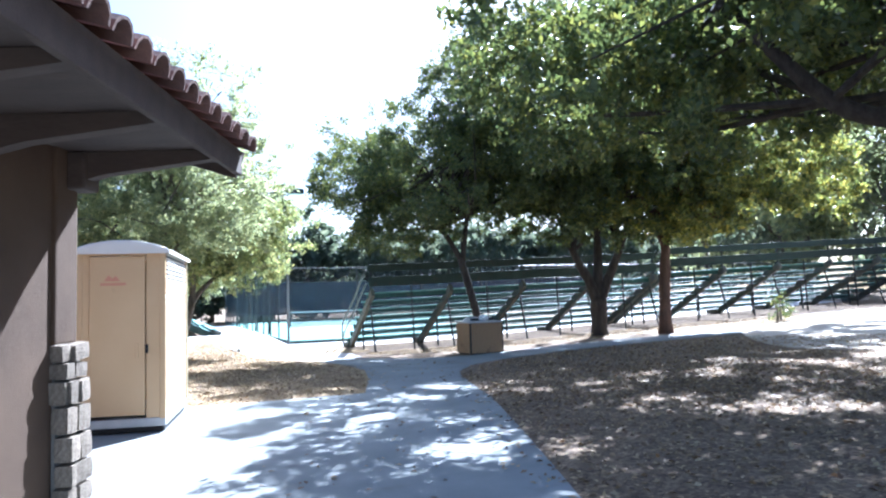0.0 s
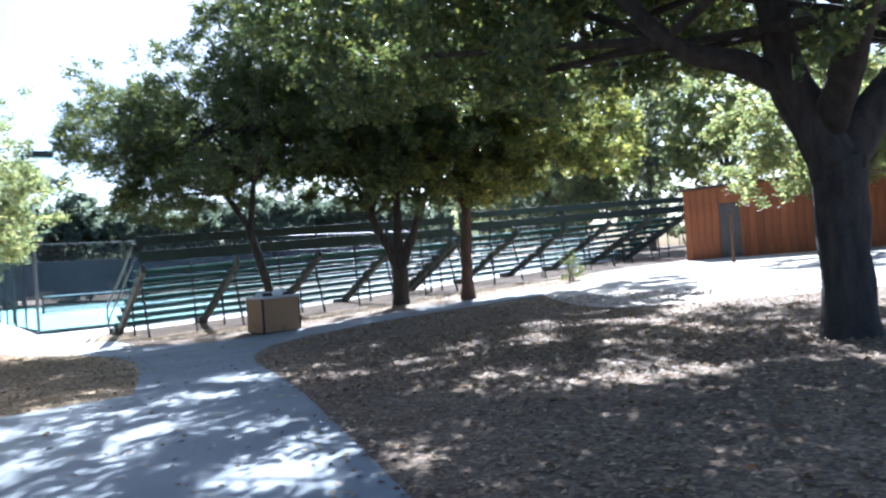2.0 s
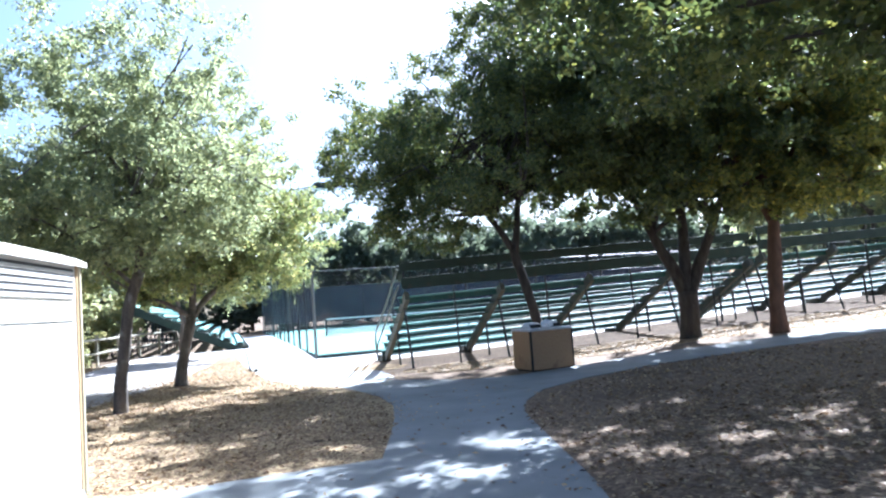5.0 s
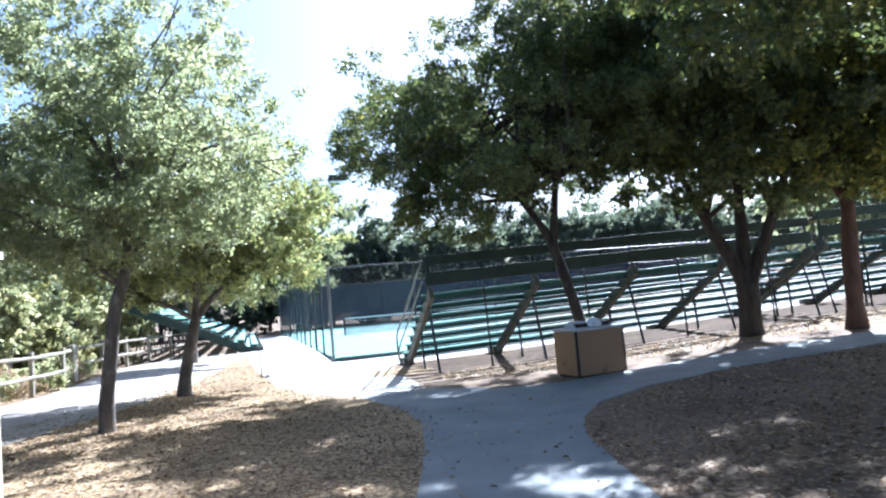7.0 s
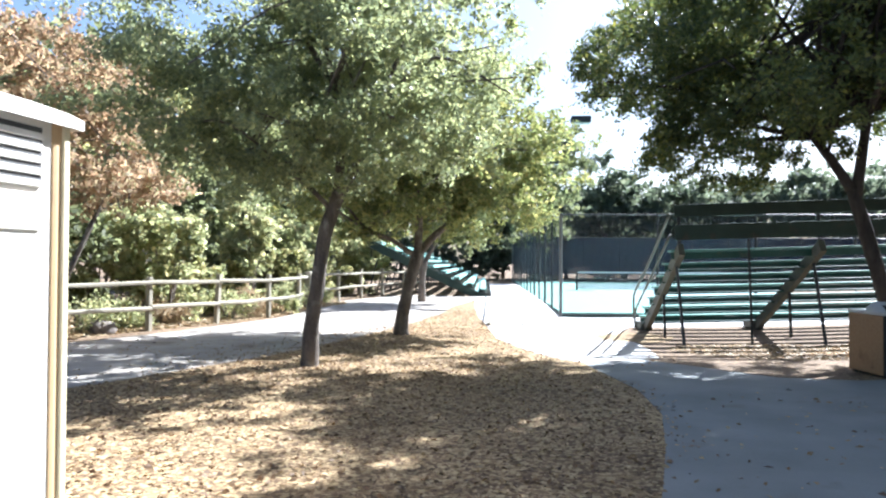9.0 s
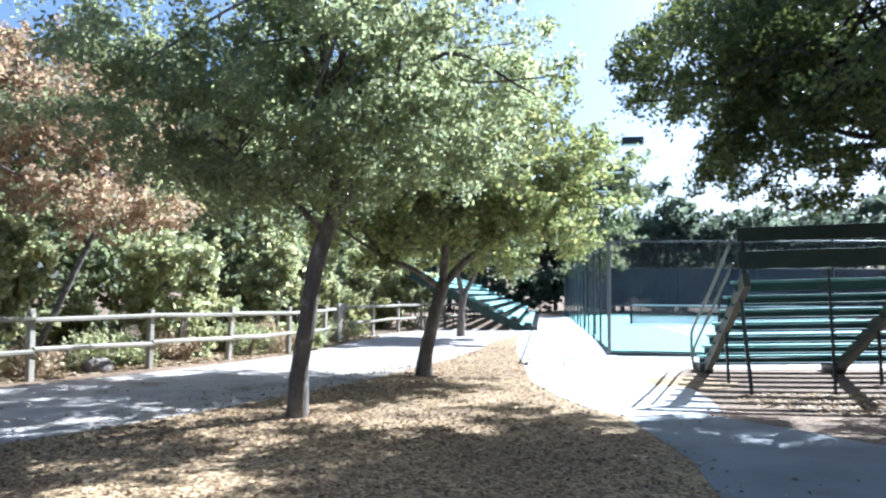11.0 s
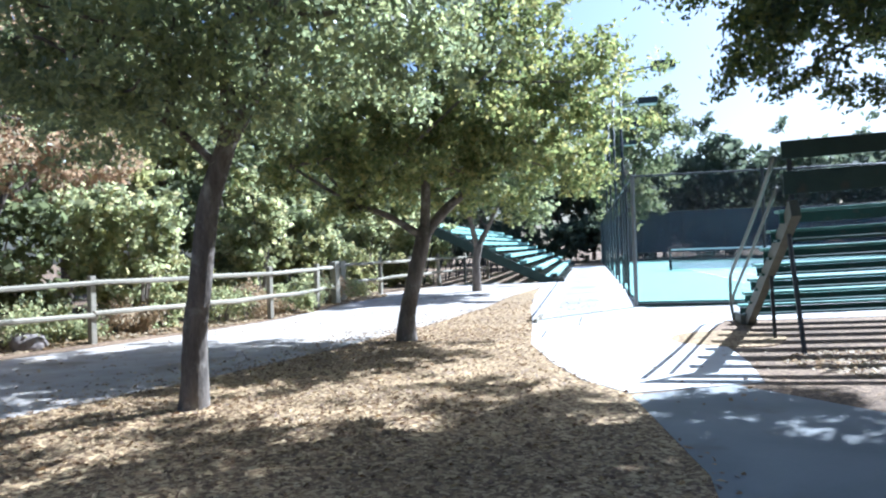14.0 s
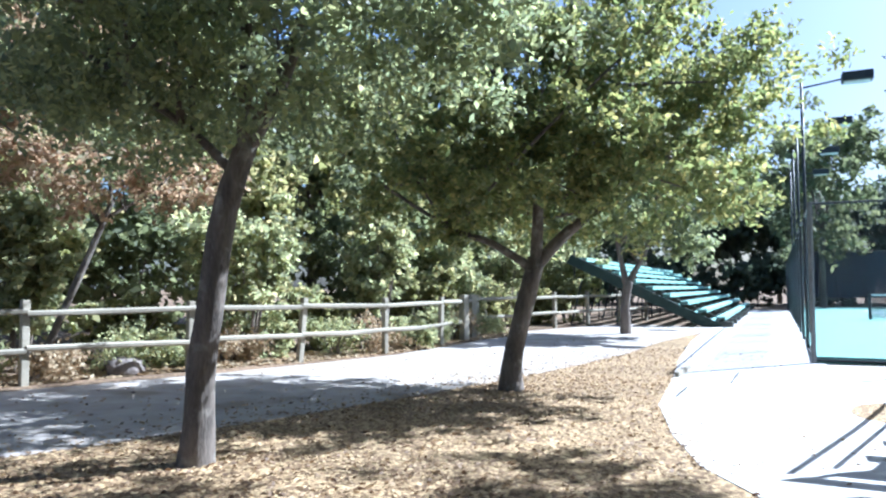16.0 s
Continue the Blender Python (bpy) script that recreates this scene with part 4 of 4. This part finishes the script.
shed()
wp = part("wooden_post", boxed(-0.04, -0.04, -0.1, 0.04, 0.04, 1.75, 0.01), M_BARK_RED, None)
wp.matrix_basis = pose(16.9, 19.35, gz(16.9, 19.35))
tagged(wp, "slim dark wooden post standing in the bare dirt", "post")


# ---- trees ----
tree("oak_tree", "broad old live oak with a forked dark trunk", (7.22, 5.95),
     [(0, 0, 0, 0.34), (0, 0, 0.5, 0.28), (0.02, 0, 1.2, 0.265), (0.0, 0.0, 2.0, 0.31)],
     [[(0, 0, 1.95, 0.3), (-0.25, 0.08, 2.5, 0.25), (-0.48, 0.15, 3.05, 0.22), (-0.58, 0.2, 4.2, 0.17), (-0.7, 0.3, 6.0, 0.09)],
      [(-0.42, 0.12, 2.85, 0.17), (-0.95, 0.3, 3.15, 0.14), (-1.7, 0.6, 3.5, 0.11), (-2.9, 0.9, 4.9, 0.06)],
      [(0.05, 0, 1.95, 0.27), (0.5, -0.16, 2.6, 0.2), (1.1, -0.3, 3.3, 0.16), (2.2, -0.3, 4.6, 0.08)],
      [(-0.1, 0, 2.3, 0.2), (-0.6, -1.0, 3.3, 0.14), (-1.6, -2.2, 4.2, 0.07)]],
     [(-3.2, 0.2, 4.6, 2.4, 2.6, 1.5), (-2.0, 3.2, 5.0, 2.9, 2.6, 1.7), (0.5, 1.5, 6.4, 3.8, 3.8, 2.3), (-1.8, -2.2, 4.9, 2.7, 2.4, 1.7), (2.8, 3.0, 5.2, 2.8, 2.8, 1.6), (3.0, -1.2, 5.2, 2.8, 2.8, 1.7), (-0.6, 5.8, 5.4, 2.8, 2.4, 1.6), (-3.6, 5.0, 5.1, 2.2, 2.4, 1.5), (-4.4, 2.6, 5.6, 2.0, 2.6, 1.5), (-1.6, 7.9, 5.8, 2.2, 2.0, 1.4), (-4.2, 8.4, 6.7, 2.2, 2.2, 1.2), (-1.4, 9.2, 6.6, 2.5, 2.0, 1.4), (2.0, 8.0, 6.4, 2.6, 2.4, 1.5), (4.5, 5.5, 6.0, 2.6, 2.6, 1.6)],
     M_BARK_OAK, M_OAK, 9400, 18, 0.125, 11, 0.17, gaps=-0.2)
tree("oak_tree", "live oak with three limbs rising behind the footpath", (5.82, 20.7),
     [(0, 0, 0, 0.3), (0, 0, 0.5, 0.25), (0.02, 0, 1.2, 0.25)],
     [[(0, 0, 1.1, 0.2), (-0.3, 0, 1.8, 0.15), (-0.75, 0, 2.7, 0.11), (-1.3, 0.2, 4.2, 0.06)], [(0, 0.03, 1.15, 0.19), (0.06, 0.1, 2.2, 0.14), (0.1, 0.2, 3.6, 0.1), (0.2, 0.3, 5.4, 0.05)], [(0.05, 0, 1.1, 0.19), (0.35, 0, 1.8, 0.15), (0.75, -0.1, 2.8, 0.11), (1.4, -0.2, 4.4, 0.05)]],
     [(-1.2, -0.4, 5.6, 3.6, 3.2, 2.6), (1.6, 0.4, 6.4, 3.4, 3.0, 2.8), (0.2, -1.0, 4.3, 3.6, 2.4, 1.4), (0.5, 0.6, 8.2, 3.0, 2.8, 2.2), (-1.7, 0.9, 6.6, 2.4, 2.2, 1.6)],
     M_BARK_OAK, M_OAK, 5800, 18, 0.148, 12, 0.17, "oaks along the bleachers", gaps=-0.32)
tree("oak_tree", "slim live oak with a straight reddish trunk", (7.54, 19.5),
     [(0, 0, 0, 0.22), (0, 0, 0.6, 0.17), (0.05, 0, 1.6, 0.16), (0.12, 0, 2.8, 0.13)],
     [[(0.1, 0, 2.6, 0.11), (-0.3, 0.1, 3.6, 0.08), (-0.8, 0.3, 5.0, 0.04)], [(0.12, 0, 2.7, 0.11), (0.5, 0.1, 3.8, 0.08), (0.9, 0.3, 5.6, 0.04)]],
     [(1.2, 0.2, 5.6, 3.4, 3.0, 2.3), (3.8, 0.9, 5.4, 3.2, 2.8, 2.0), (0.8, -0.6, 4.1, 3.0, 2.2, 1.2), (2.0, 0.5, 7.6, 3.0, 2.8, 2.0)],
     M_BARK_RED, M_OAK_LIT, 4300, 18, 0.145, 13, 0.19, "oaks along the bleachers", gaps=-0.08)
tree("oak_tree", "slender leaning live oak beside the litter bin", (1.95, 19.2),
     [(0, 0, 0, 0.16), (-0.08, 0, 0.8, 0.12), (-0.28, 0, 1.7, 0.11), (-0.55, 0, 2.7, 0.1)],
     [[(-0.5, 0, 2.6, 0.09), (-1.1, 0, 3.6, 0.07), (-2.0, 0, 4.8, 0.04)], [(-0.5, 0, 2.6, 0.09), (-0.3, 0.1, 4.0, 0.07), (0.1, 0.1, 6.0, 0.04)]],
     [(-1.3, 0.2, 5.6, 3.5, 2.7, 2.0), (1.4, 0.5, 6.0, 2.8, 2.6, 2.0), (-2.3, 0.0, 4.7, 2.6, 2.3, 1.2), (0.0, 0.4, 7.2, 2.4, 2.0, 1.4), (-3.8, -0.6, 4.4, 1.2, 1.5, 0.8, 1.0), (-2.5, -0.4, 3.6, 1.5, 1.6, 0.7), (0.4, 0.2, 7.5, 2.4, 2.2, 1.5), (0.8, 0.4, 8.8, 1.9, 1.9, 1.2), (-2.6, -0.1, 3.8, 1.3, 1.2, 0.6, 1.4), (-1.2, 0.0, 3.7, 1.2, 1.2, 0.6, 1.2), (-0.1, -1.2, 6.0, 1.8, 1.7, 1.2), (1.2, -0.8, 5.2, 2.4, 2.0, 1.2), (-2.8, 0.7, 5.6, 1.8, 1.8, 0.95), (-3.3, 2.6, 5.9, 2.1, 2.1, 1.0), (-0.8, 2.8, 6.6, 2.6, 2.2, 1.5), (-3.0, -1.6, 4.3, 1.6, 1.5, 1.0, 1.2), (-1.2, -2.0, 4.2, 1.5, 1.5, 0.9, 1.1), (0.1, 2.7, 5.4, 2.3, 2.0, 1.2), (-1.0, 2.7, 5.7, 1.5, 1.4, 0.9, 3.0)],
     M_BARK_OAK, M_OAK, 11500, 18, 0.086, 14, 0.15, "oaks along the bleachers", gaps=-0.12)
tree("shade_tree", "grey-green small-leaved tree with a leaning trunk", (-6.2, 15.12),
     [(0, 0, 0, 0.145), (0.03, 0.02, 0.6, 0.112), (0.1, 0.07, 1.3, 0.105), (0.19, 0.13, 2.0, 0.1), (0.36, 0.24, 2.62, 0.1)],
     [[(0.34, 0.23, 2.55, 0.09), (0.6, 0.4, 3.1, 0.07), (0.85, 0.55, 3.9, 0.045), (1.2, 0.75, 5.0, 0.025)], [(0.34, 0.23, 2.55, 0.085), (0.36, 0.24, 3.2, 0.07), (0.25, 0.18, 4.2, 0.05), (0.1, 0.1, 5.6, 0.025)], [(0.26, 0.18, 2.35, 0.04), (-0.15, -0.1, 2.8, 0.028), (-0.8, -0.5, 3.2, 0.016)]],
     [(0.1, 0.1, 4.2, 2.7, 2.7, 1.6), (0.9, 0.6, 5.2, 2.5, 2.5, 1.5), (-1.2, -0.6, 3.9, 2.2, 2.2, 1.2), (-1.5, -0.3, 5.4, 2.0, 2.0, 1.3), (0.4, 0.0, 6.5, 2.2, 2.2, 1.3), (-0.3, 0.2, 3.4, 2.3, 2.3, 0.8), (1.6, 1.4, 4.3, 1.6, 1.6, 1.2)],
     M_BARK, M_OLIVE, 6300, 18, 0.078, 15, 0.12, "shade trees by the gravel track", 0.3, -0.28)
tree("shade_tree", "green small-leaved tree leaning over dry leaves", (-7.33, 20.53),
     [(0, 0, 0, 0.19), (0.03, 0.03, 0.5, 0.14), (0.14, 0.14, 1.2, 0.13), (0.28, 0.28, 1.9, 0.13)],
     [[(0.27, 0.27, 1.8, 0.1), (0.6, 0.6, 2.3, 0.08), (1.1, 1.1, 2.8, 0.05), (1.8, 1.7, 3.3, 0.03)], [(0.27, 0.27, 1.8, 0.1), (0.3, 0.3, 2.8, 0.08), (0.3, 0.3, 4.4, 0.04)], [(0.25, 0.25, 1.75, 0.07), (-0.2, -0.2, 2.15, 0.055), (-0.6, -0.6, 2.35, 0.035), (-1.4, -1.2, 3.0, 0.02)]],
     [(0.6, 0.6, 4.3, 2.9, 2.9, 2.0), (1.7, 1.6, 3.9, 2.0, 2.0, 1.7), (-0.9, -0.7, 4.1, 2.2, 2.2, 1.6), (0.5, 0.5, 6.0, 2.0, 2.0, 1.3), (0.2, 0.2, 3.1, 2.4, 2.4, 0.9)],
     M_BARK, M_GREENER, 4700, 18, 0.105, 16, 0.12, "shade trees by the gravel track", 0.3, -0.33)
tree("shade_tree", "small shade tree near the far bleachers", (-11.8, 31.4),
     [(0, 0, 0, 0.17), (0, 0, 0.8, 0.13), (0.1, 0.05, 1.6, 0.13)],
     [[(0.1, 0.05, 1.5, 0.1), (0.5, 0.3, 2.4, 0.07), (0.9, 0.6, 3.6, 0.04)], [(0.05, 0, 1.5, 0.1), (-0.2, 0, 2.6, 0.07), (-0.4, 0, 4.0, 0.04)]],
     [(0.2, 0.2, 4.2, 2.5, 2.5, 1.6), (1.0, 0.6, 5.0, 2.0, 2.0, 1.4)],
     M_BARK_PALE, M_OLIVE, 2600, 12, 0.14, 17, 0.22, "shade trees by the gravel track")
tree("maple_tree", "rust-leaved tree with a thin leaning stem behind the fence", (-12.9, 15.85),
     [(0, 0, 0, 0.065), (0.25, 0.3, 1.0, 0.055), (0.5, 0.62, 2.0, 0.05), (0.72, 0.85, 2.8, 0.04)],
     [[(0.7, 0.82, 2.7, 0.035), (1.2, 0.6, 3.2, 0.02), (1.6, 0.3, 3.6, 0.012)], [(0.6, 0.72, 2.4, 0.035), (0.4, 0.1, 3.4, 0.025), (0.0, -1.0, 4.8, 0.012)], [(0.65, 0.78, 2.5, 0.03), (0.75, 1.5, 3.0, 0.02), (0.8, 2.0, 3.6, 0.012)]],
     [(1.6, 0.25, 3.4, 1.1, 1.2, 0.85), (0.5, -0.35, 4.1, 1.3, 1.3, 1.0), (-0.1, -1.45, 5.2, 1.5, 1.5, 1.1), (0.8, 1.85, 3.5, 1.0, 1.2, 0.85), (0.2, 0.8, 5.1, 1.6, 1.6, 1.1)],
     M_BARK, M_RUST, 2300, 12, 0.11, 18, 0.15)


# ---- shrubs behind the rail fence ----
def shrub(x, y, r, h, leaves, seed, label, twigs=420, size=0.11, group="shrubs behind the fence"):
    root = thing("shrub", pose(x, y, gz(x, y)), label, "shrub", group)
    rng = np.random.default_rng(seed)
    for k in range(5):
        a = rng.uniform(0, 6.28)
        part("stem", tube(bend([(0.1 * math.cos(a), 0.1 * math.sin(a), -0.05), (0.25 * r * math.cos(a), 0.25 * r * math.sin(a), h * 0.4), (0.55 * r * math.cos(a), 0.55 * r * math.sin(a), h * 0.8)], 4), np.linspace(0.035, 0.012, 9), 6), M_BARK_PALE, root)
    blobs = [(0, 0, h * 0.55, r, r, h * 0.5)] + [(rng.uniform(-0.5, 0.5) * r, rng.uniform(-0.5, 0.5) * r, h * rng.uniform(0.45, 0.9), r * 0.6, r * 0.6, h * 0.3) for _ in range(3)]
    pts = crown_points(blobs, twigs, 12, 0.12, rng, 0.4, -0.15, 1.1)
    pts = pts[pts[:, 2] > 0.02]
    leaf_object("foliage", pts, size, rng, leaves, root, 0.2, 0.66)
    return root


rr = random.Random(21)
for i in range(15):
    y = 8 + i * 2.0
    x = -14.2 - max(0, (y - 24)) * 0.28 + rr.uniform(-0.6, 0.5)
    pale = i % 2 == 0
    shrub(x, y, rr.uniform(0.8, 1.3), rr.uniform(2.2, 3.2) if pale else rr.uniform(1.0, 1.7), M_PALE_SHRUB if pale else M_SHRUB, 100 + i, "pale green leafy shrub behind the rail fence" if pale else "low leafy green shrub behind the rail fence", 720, 0.15 if pale else 0.12)
for i in range(11):
    y = 6 + i * 3.4
    x = -18.5 - max(0, (y - 24)) * 0.25 + rr.uniform(-1, 1)
    shrub(x, y, rr.uniform(2.0, 2.7), rr.uniform(3.6, 5.6), M_SHRUB if i % 2 else M_FAR, 200 + i, "tall dense green thicket bush", 760, 0.22)


for i in range(18):
    y = 9 + i * 1.15
    shrub(-13.25 - max(0, (y - 24)) * 0.35 + rr.uniform(-0.25, 0.2), y, rr.uniform(0.5, 0.75), rr.uniform(0.4, 0.85), M_PALE_SHRUB if i % 3 else M_STRAW, 800 + i, "low pale green weeds at the rail fence" if i % 3 else "low dry straw-coloured weeds at the rail fence", 170, 0.07, "weeds along the fence")


def wood_tree(x, y, h, r, seed, leaves, label, twigs=520, size=0.3, group="trees of the surrounding wood", low=0.3):
    return tree("tree", label, (x, y), [(0, 0, 0, 0.22), (0, 0, h * 0.25, 0.17), (0.1, 0.05, h * 0.5, 0.13)],
                [[(0.1, 0, h * 0.4, 0.1), (r * 0.3, 0, h * 0.7, 0.05)], [(0, 0, h * 0.4, 0.1), (-r * 0.3, 0.2, h * 0.75, 0.05)]],
                [(0, 0, h * 0.6, r, r, h * low), (r * 0.4, 0.3, h * 0.78, r * 0.65, r * 0.65, h * 0.2), (-r * 0.4, -0.3, h * 0.7, r * 0.65, r * 0.65, h * 0.2)],
                M_BARK, leaves, twigs, 10, size, seed, 0.4, group, 0.3, -0.3)


for i in range(12):
    y = 4 + i * 4.2
    wood_tree(-24 - max(0, (y - 24)) * 0.2 + rr.uniform(-1.5, 1.5), y, rr.uniform(9.5, 12.5), rr.uniform(3.2, 4.2), 300 + i, M_FAR if i % 3 else M_SHRUB, "tall dense tree of the creek-side wood", 560, 0.47, low=0.45)
for i in range(30):
    q = on_court(-26 + i * 3.2, (46 if i % 2 else 53) + rr.uniform(-2, 3))
    wood_tree(q.x, q.y, rr.uniform(7.5, 10.5) * (1.25 if i < 7 else 1.0), rr.uniform(3.2, 4.6), 400 + i, M_HAZY, "far rounded tree beyond the tennis court", 330, 0.78, low=0.55)
for i in range(14):
    q = on_court(-24 + i * 5.5, 42.0 + rr.uniform(-1, 1))
    shrub(q.x, q.y, rr.uniform(2.2, 2.8), rr.uniform(2.6, 3.4), M_HAZY, 600 + i, "grey-green hedge bush beyond the court fence", 300, 0.5, "bushes beyond the court")
for i in range(6):
    wood_tree(26 + i * 3.2 + rr.uniform(-1, 1), 38 - i * 5.0, rr.uniform(9, 13), rr.uniform(3.4, 4.4), 500 + i, M_GREENER if i % 2 else M_FAR, "leafy tree behind the redwood shed", 520, 0.46, low=0.5)
for i, (x, y) in enumerate(((42, 86), (38, 76), (35, 68), (31, 60), (28, 54), (25.5, 48), (24, 42), (34, 82), (27, 66), (33, 50))):
    wood_tree(x, y, rr.uniform(8.5, 11.5), rr.uniform(3.2, 4.2), 700 + i, M_HAZY if i % 2 else M_OLIVE, "tall leafy tree beyond the end of the bleachers", 360, 0.64, low=0.55)
wood_tree(-15.5, 62, 12.8, 3.3, 720, M_FAR, "tall dark tree beyond the court lamps", 800, 0.4, low=0.5)
tree("pepper_tree", "drooping yellow-green tree before the redwood shed", (19.6, 17.6), [(0, 0, 0, 0.2), (0, 0, 1.2, 0.15), (0.1, 0.1, 2.4, 0.13)], [[(0.1, 0.1, 2.3, 0.1), (-0.8, 0.3, 3.4, 0.06)], [(0.1, 0.1, 2.3, 0.1), (0.8, -0.3, 3.6, 0.06)]],
     [(-1.0, 0.8, 3.5, 2.4, 2.4, 1.4), (1.4, -1.6, 3.6, 2.4, 2.4, 1.4), (0, 0, 4.8, 2.4, 2.4, 1.5)], M_BARK_PALE, M_GREENER, 2700, 12, 0.16, 19, 0.25)
shrub(11.7, 20.85, 0.36, 0.9, M_OAK, 90, "small yellow-green sapling bush by the bleachers", 36, 0.08, "")


# ---- loose leaves ----
def scatter(name, label, category, material, spots, count, size, seed, inside=None):
    """Loose dry leaves lying on the ground in soft-edged patches."""
    rng = np.random.default_rng(seed)
    out = []
    weight = sum(s[2] * s[3] for s in spots)
    for x, y, rx, ry in spots:
        n = int(count * rx * ry / weight)
        a, r = rng.uniform(0, 2 * math.pi, n), np.sqrt(rng.random(n))
        out.append(np.stack([x + rx * r * np.cos(a), y + ry * r * np.sin(a)], -1))
    xy = np.concatenate(out)
    if inside:
        xy = xy[inside(xy[:, 0], xy[:, 1])]
    z = terrain(xy[:, 0], xy[:, 1]) + 0.012
    ob = leaf_object(name, np.column_stack([xy, z]), size, rng, material, None, 0.85, 0.55)
    return tagged(ob, label, category, kind="stuff")


def left_bed(x, y):
    edge = np.interp(y, [8.6, 9.6, 11, 12.2, 13.6, 15, 16.1, 17.3, 19.1, 20.9, 23, 26.2, 30], [-0.9, -0.66, -0.74, -0.84, -1.02, -1.44, -2.0, -2.6, -4.1, -5.2, -6.1, -7.55, -9.1])
    back = np.interp(y, [8, 12, 14.5, 16.5, 18.5, 20.5, 22.9, 26.5, 29.5], [-8.0, -7.6, -7.45, -7.5, -7.75, -8.0, -8.35, -8.9, -9.7])
    return (x < edge - 0.05 + 0.6 * (np.abs(np.sin(x * 91.7 + y * 171.3) * 24634.6) % 1) ** 4) & (y > 8.75) & (x > back - 1.5 * (np.abs(np.sin(x * 127.1 + y * 311.7) * 43758.5) % 1) ** 3)


def right_bed(x, y):
    edge = np.interp(y, [-12, 0, 4.2, 8.2, 10.5, 12, 13, 14.1, 15.1, 15.95, 16.6, 17.2], [1.7, 1.55, 1.46, 1.33, 1.12, 1.0, 1.1, 1.45, 2.3, 3.9, 6.3, 8.9])
    return (x > edge + 0.05 - 0.6 * (np.abs(np.sin(x * 91.7 + y * 171.3) * 24634.6) % 1) ** 4) & (y < 17.3)


scatter("fallen_leaves", "tan dry leaves scattered over the mulch bed", "leaves", M_DRYLEAF, [(-4, 12.5, 3.6, 4.2), (-6.5, 18, 3.5, 5), (-8, 24, 2.6, 4)], 30000, 0.052, 41, left_bed)
scatter("fallen_leaves", "brown dry leaves scattered under the big oak", "leaves", M_DRYLEAF, [(4, 6, 3.5, 6), (6, 11, 5, 5.5)], 20000, 0.06, 42, right_bed)
scatter("fallen_leaves", "yellow dry leaves under the bleachers", "leaves", M_STRAW, [(0.3, 20.2, 1.8, 1.3), (3.5, 20.6, 2.6, 1.6), (7, 21.4, 2.6, 1.6), (11, 22.2, 3.2, 2.0)], 20000, 0.068, 43)
scatter("dry_grass", "straw-coloured dry grass at the fence foot", "grass", M_STRAW, [(-12.9, 14, 0.7, 6), (-13.1, 20, 0.8, 5), (-14.2, 26, 0.8, 3.5)], 12000, 0.15, 44)
scatter("fallen_leaves", "stray dry leaves blown over the gravel track", "leaves", M_DRYLEAF, [(-9, 13, 2.8, 5), (-9.4, 20, 2.8, 5), (-10.2, 27, 2.4, 4)], 1100, 0.055, 45)
scatter("fallen_leaves", "stray dry leaves blown over the concrete", "leaves", M_DRYLEAF, [(0.3, 8, 1.6, 8), (-2, 19, 1.8, 2), (-7, 25, 1.5, 4)], 700, 0.06, 46)
